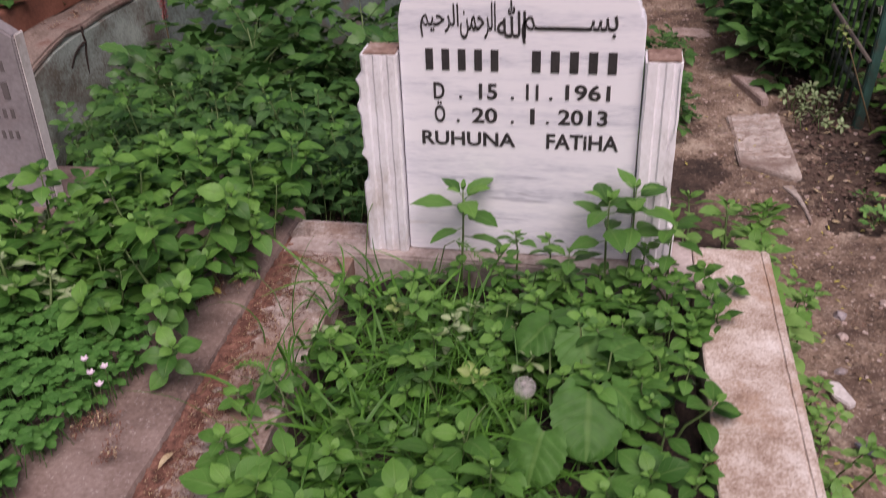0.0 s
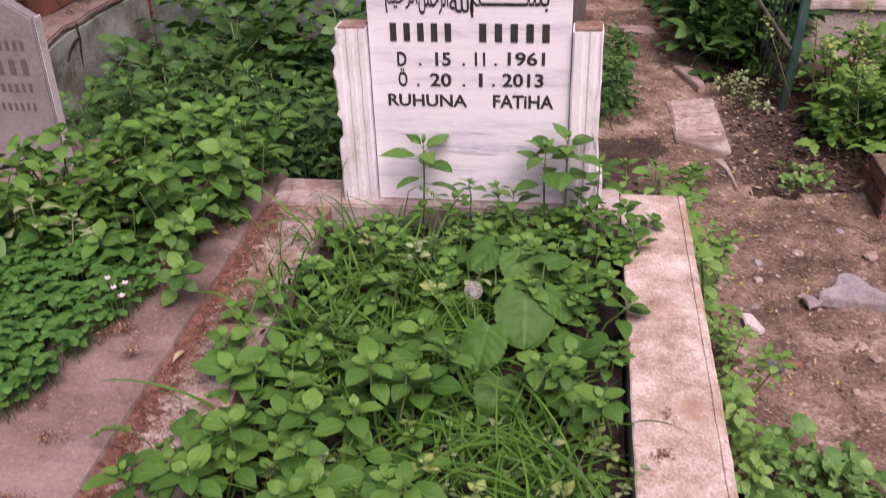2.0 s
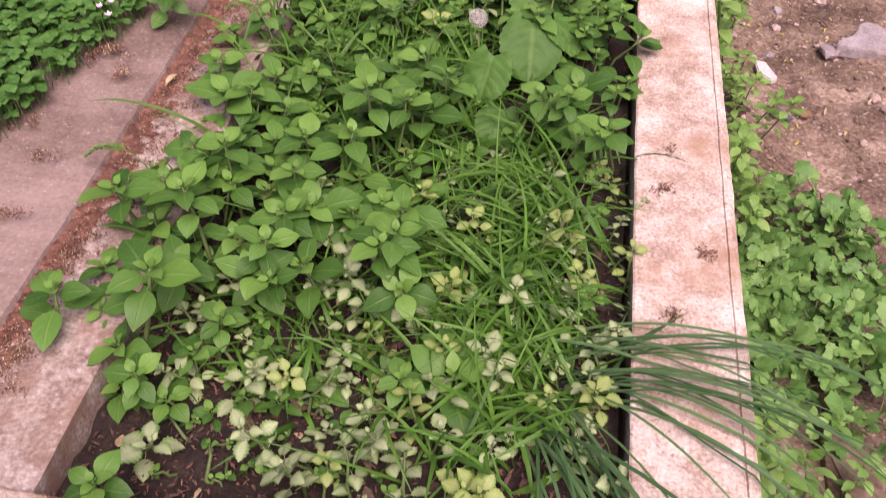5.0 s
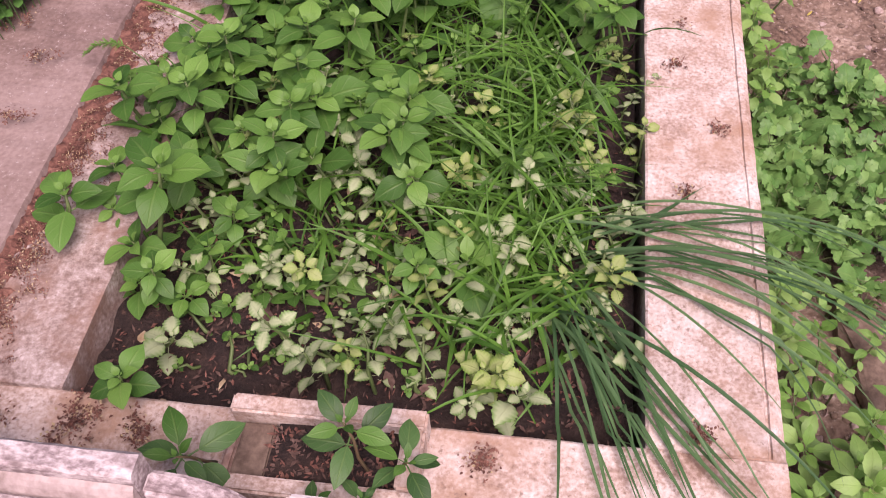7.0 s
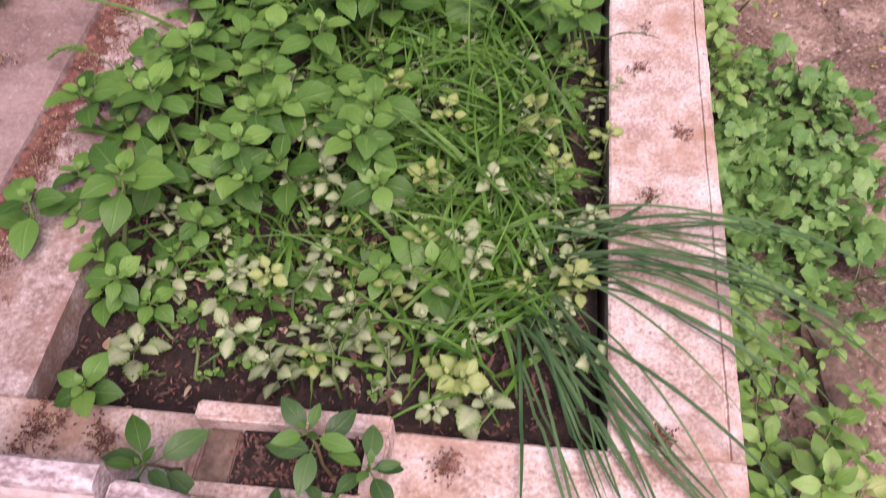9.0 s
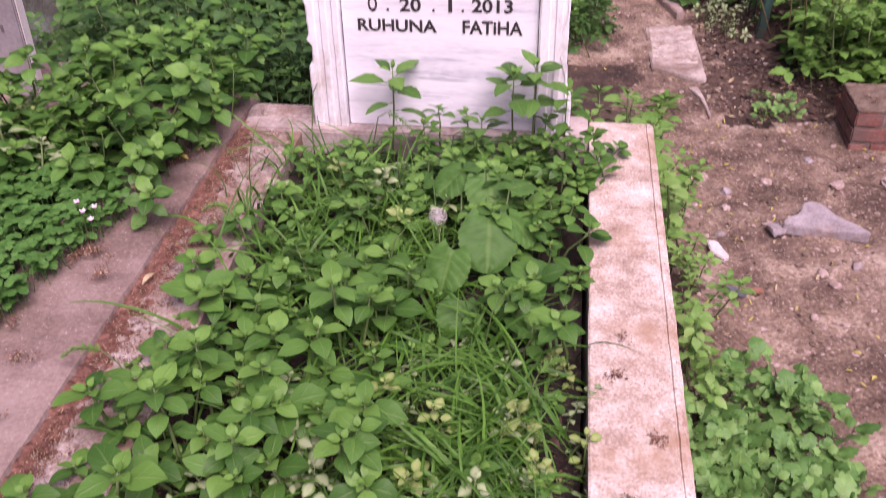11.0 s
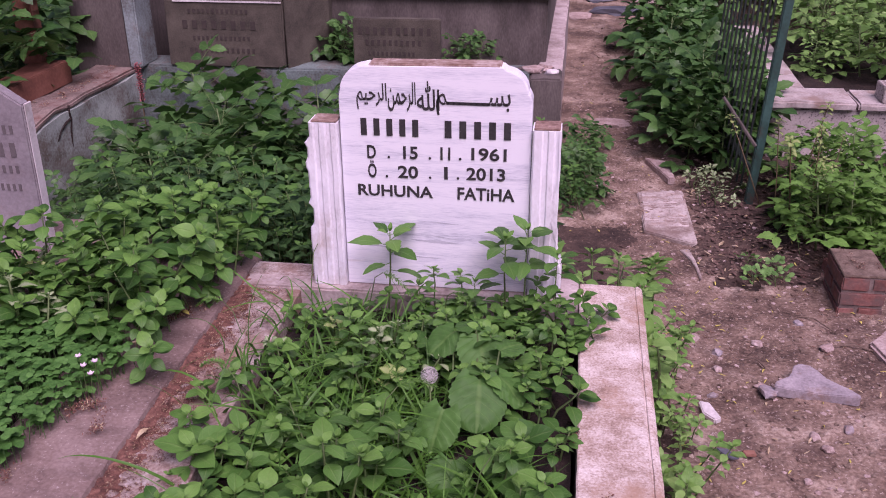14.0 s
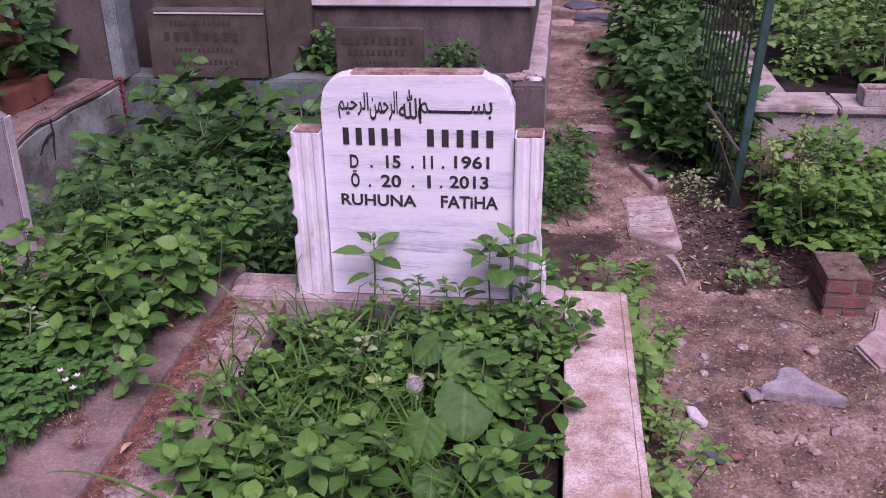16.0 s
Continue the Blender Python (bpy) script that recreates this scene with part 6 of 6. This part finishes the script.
for i in range(3250):
    x, y = rl.uniform(-0.32, 0.31), rl.uniform(-1.495, -1.0)
    z = .104 + .016 * noise.noise(Vector((x * 5, y * 5, 1)))
    if i > 3000:
        x, y, z = rl.uniform(bx0 + .055, bx1 - .028), rl.uniform(by0 + .024, by1 - .026), bz0 + .024
    mould.add(leaf_shape(rl.uniform(.004, .014), rl.uniform(.0015, .005), 2, rl.uniform(-.6, .7), rl.uniform(-.5, .6)), aim(Vector((x, y, z)), rl.uniform(0, 360), rl.uniform(-25, 40)), 3 if rl.random() < .5 else 0)
for i in range(130):
    x, y = rl.uniform(-0.32, 0.31), rl.uniform(-1.495, -0.95)
    mould.add(leaf_shape(rl.uniform(.012, .04), rl.uniform(.004, .016), 3, rl.uniform(-.4, .5), rl.uniform(-.5, .6)), aim(Vector((x, y, .106 + .016 * noise.noise(Vector((x * 5, y * 5, 1))))), rl.uniform(0, 360), rl.uniform(-15, 25)), 1 if rl.random() < .12 else 0)
for i in range(760):
    x, y = rl.uniform(.48, 1.6), rl.uniform(-1.6, 1.2)
    if i > 420:
        x, y = rl.uniform(.28, 1.0), rl.uniform(0.9, 4.5)
    mould.add(leaf_shape(rl.uniform(.008, .024), rl.uniform(.003, .009), 3, rl.uniform(-.4, .5), rl.uniform(-.4, .4)), aim(Vector((x, y, ground_z(x, y) + .004)), rl.uniform(0, 360), rl.uniform(-10, 15)), rl.choice((0, 0, 0, 1, 2)))
# Real litter, laid thicker and dark here to stand in for the fence-side shade.
for i in range(1000):
    x, y = rl.uniform(.76, 1.35), rl.uniform(.80, 1.95)
    mould.add(leaf_shape(rl.uniform(.012, .036), rl.uniform(.005, .017), 3, rl.uniform(-.4, .5), rl.uniform(-.4, .5)), aim(Vector((x, y, ground_z(x, y) + .005)), rl.uniform(0, 360), rl.uniform(-12, 20)), 1 if rl.random() < .08 else 0)
for i in range(150):
    x, y = rl.uniform(.55, 1.3), rl.uniform(-.6, 1.1)
    mould.add(leaf_shape(rl.uniform(.012, .024), rl.uniform(.003, .0055), 3, rl.uniform(-.4, .5), rl.uniform(-.4, .4)), aim(Vector((x, y, ground_z(x, y) + .006)), rl.uniform(0, 360), rl.uniform(-5, 15)), rl.choice((1, 2, 2)))
for i in range(200):
    x, y = rl.uniform(-3.2, -1.75), rl.uniform(1.5, 4.5)
    mould.add(leaf_shape(rl.uniform(.03, .08), rl.uniform(.02, .05), 3, rl.uniform(-.4, .5), rl.uniform(-.5, .6)), aim(Vector((x, y, ground_z(x, y) + .01)), rl.uniform(0, 360), rl.uniform(-15, 25)), 0)
tagged(mould.link("leaf_litter", [M_DRYLEAF, M_HUSK, M_YELLOW, M_DEBRIS]), "dry brown leaf litter with a few yellow leaves", "leaf litter", kind="stuff")
for k, (x, y, L, yaw) in enumerate(((0.86, .28, .07, 120), (1.10, .50, .17, 125), (1.18, .40, .12, 160), (0.55, 3.0, .2, 30), (0.79, -.12, .05, 140), (0.42, 3.6, .25, 80), (1.3, .9, .2, 20))):
    a = radians(yaw)
    z = ground_z(x, y) + .006
    o = part("twig", tube_bm([(0, 0, 0), (L * .5 * math.cos(a), L * .5 * math.sin(a), .006), (L * math.cos(a + .25), L * math.sin(a + .25), .002)], [.003, .0025, .0015], 5), M_TWIG)
    o.location = (x, y, z)
    tagged(o, "thin dry twig lying on earth", "twig", "twigs on the path")
for k, (x, y, z) in enumerate(((-0.53, -.305, .18), (-.45, -.70, .17), (-.60, -.45, .19))):
    o = link_mesh("fallen_leaf", *leaf_shape(.035, .012, 5, .4, .2)[:2], M_HUSK if k else M_YELLOW, smooth=True)
    o.matrix_world = aim(Vector((x, y, z - .005)), 60 + k * 100, 5)
    tagged(o, "small yellowed fallen leaf", "leaf", "fallen leaves")
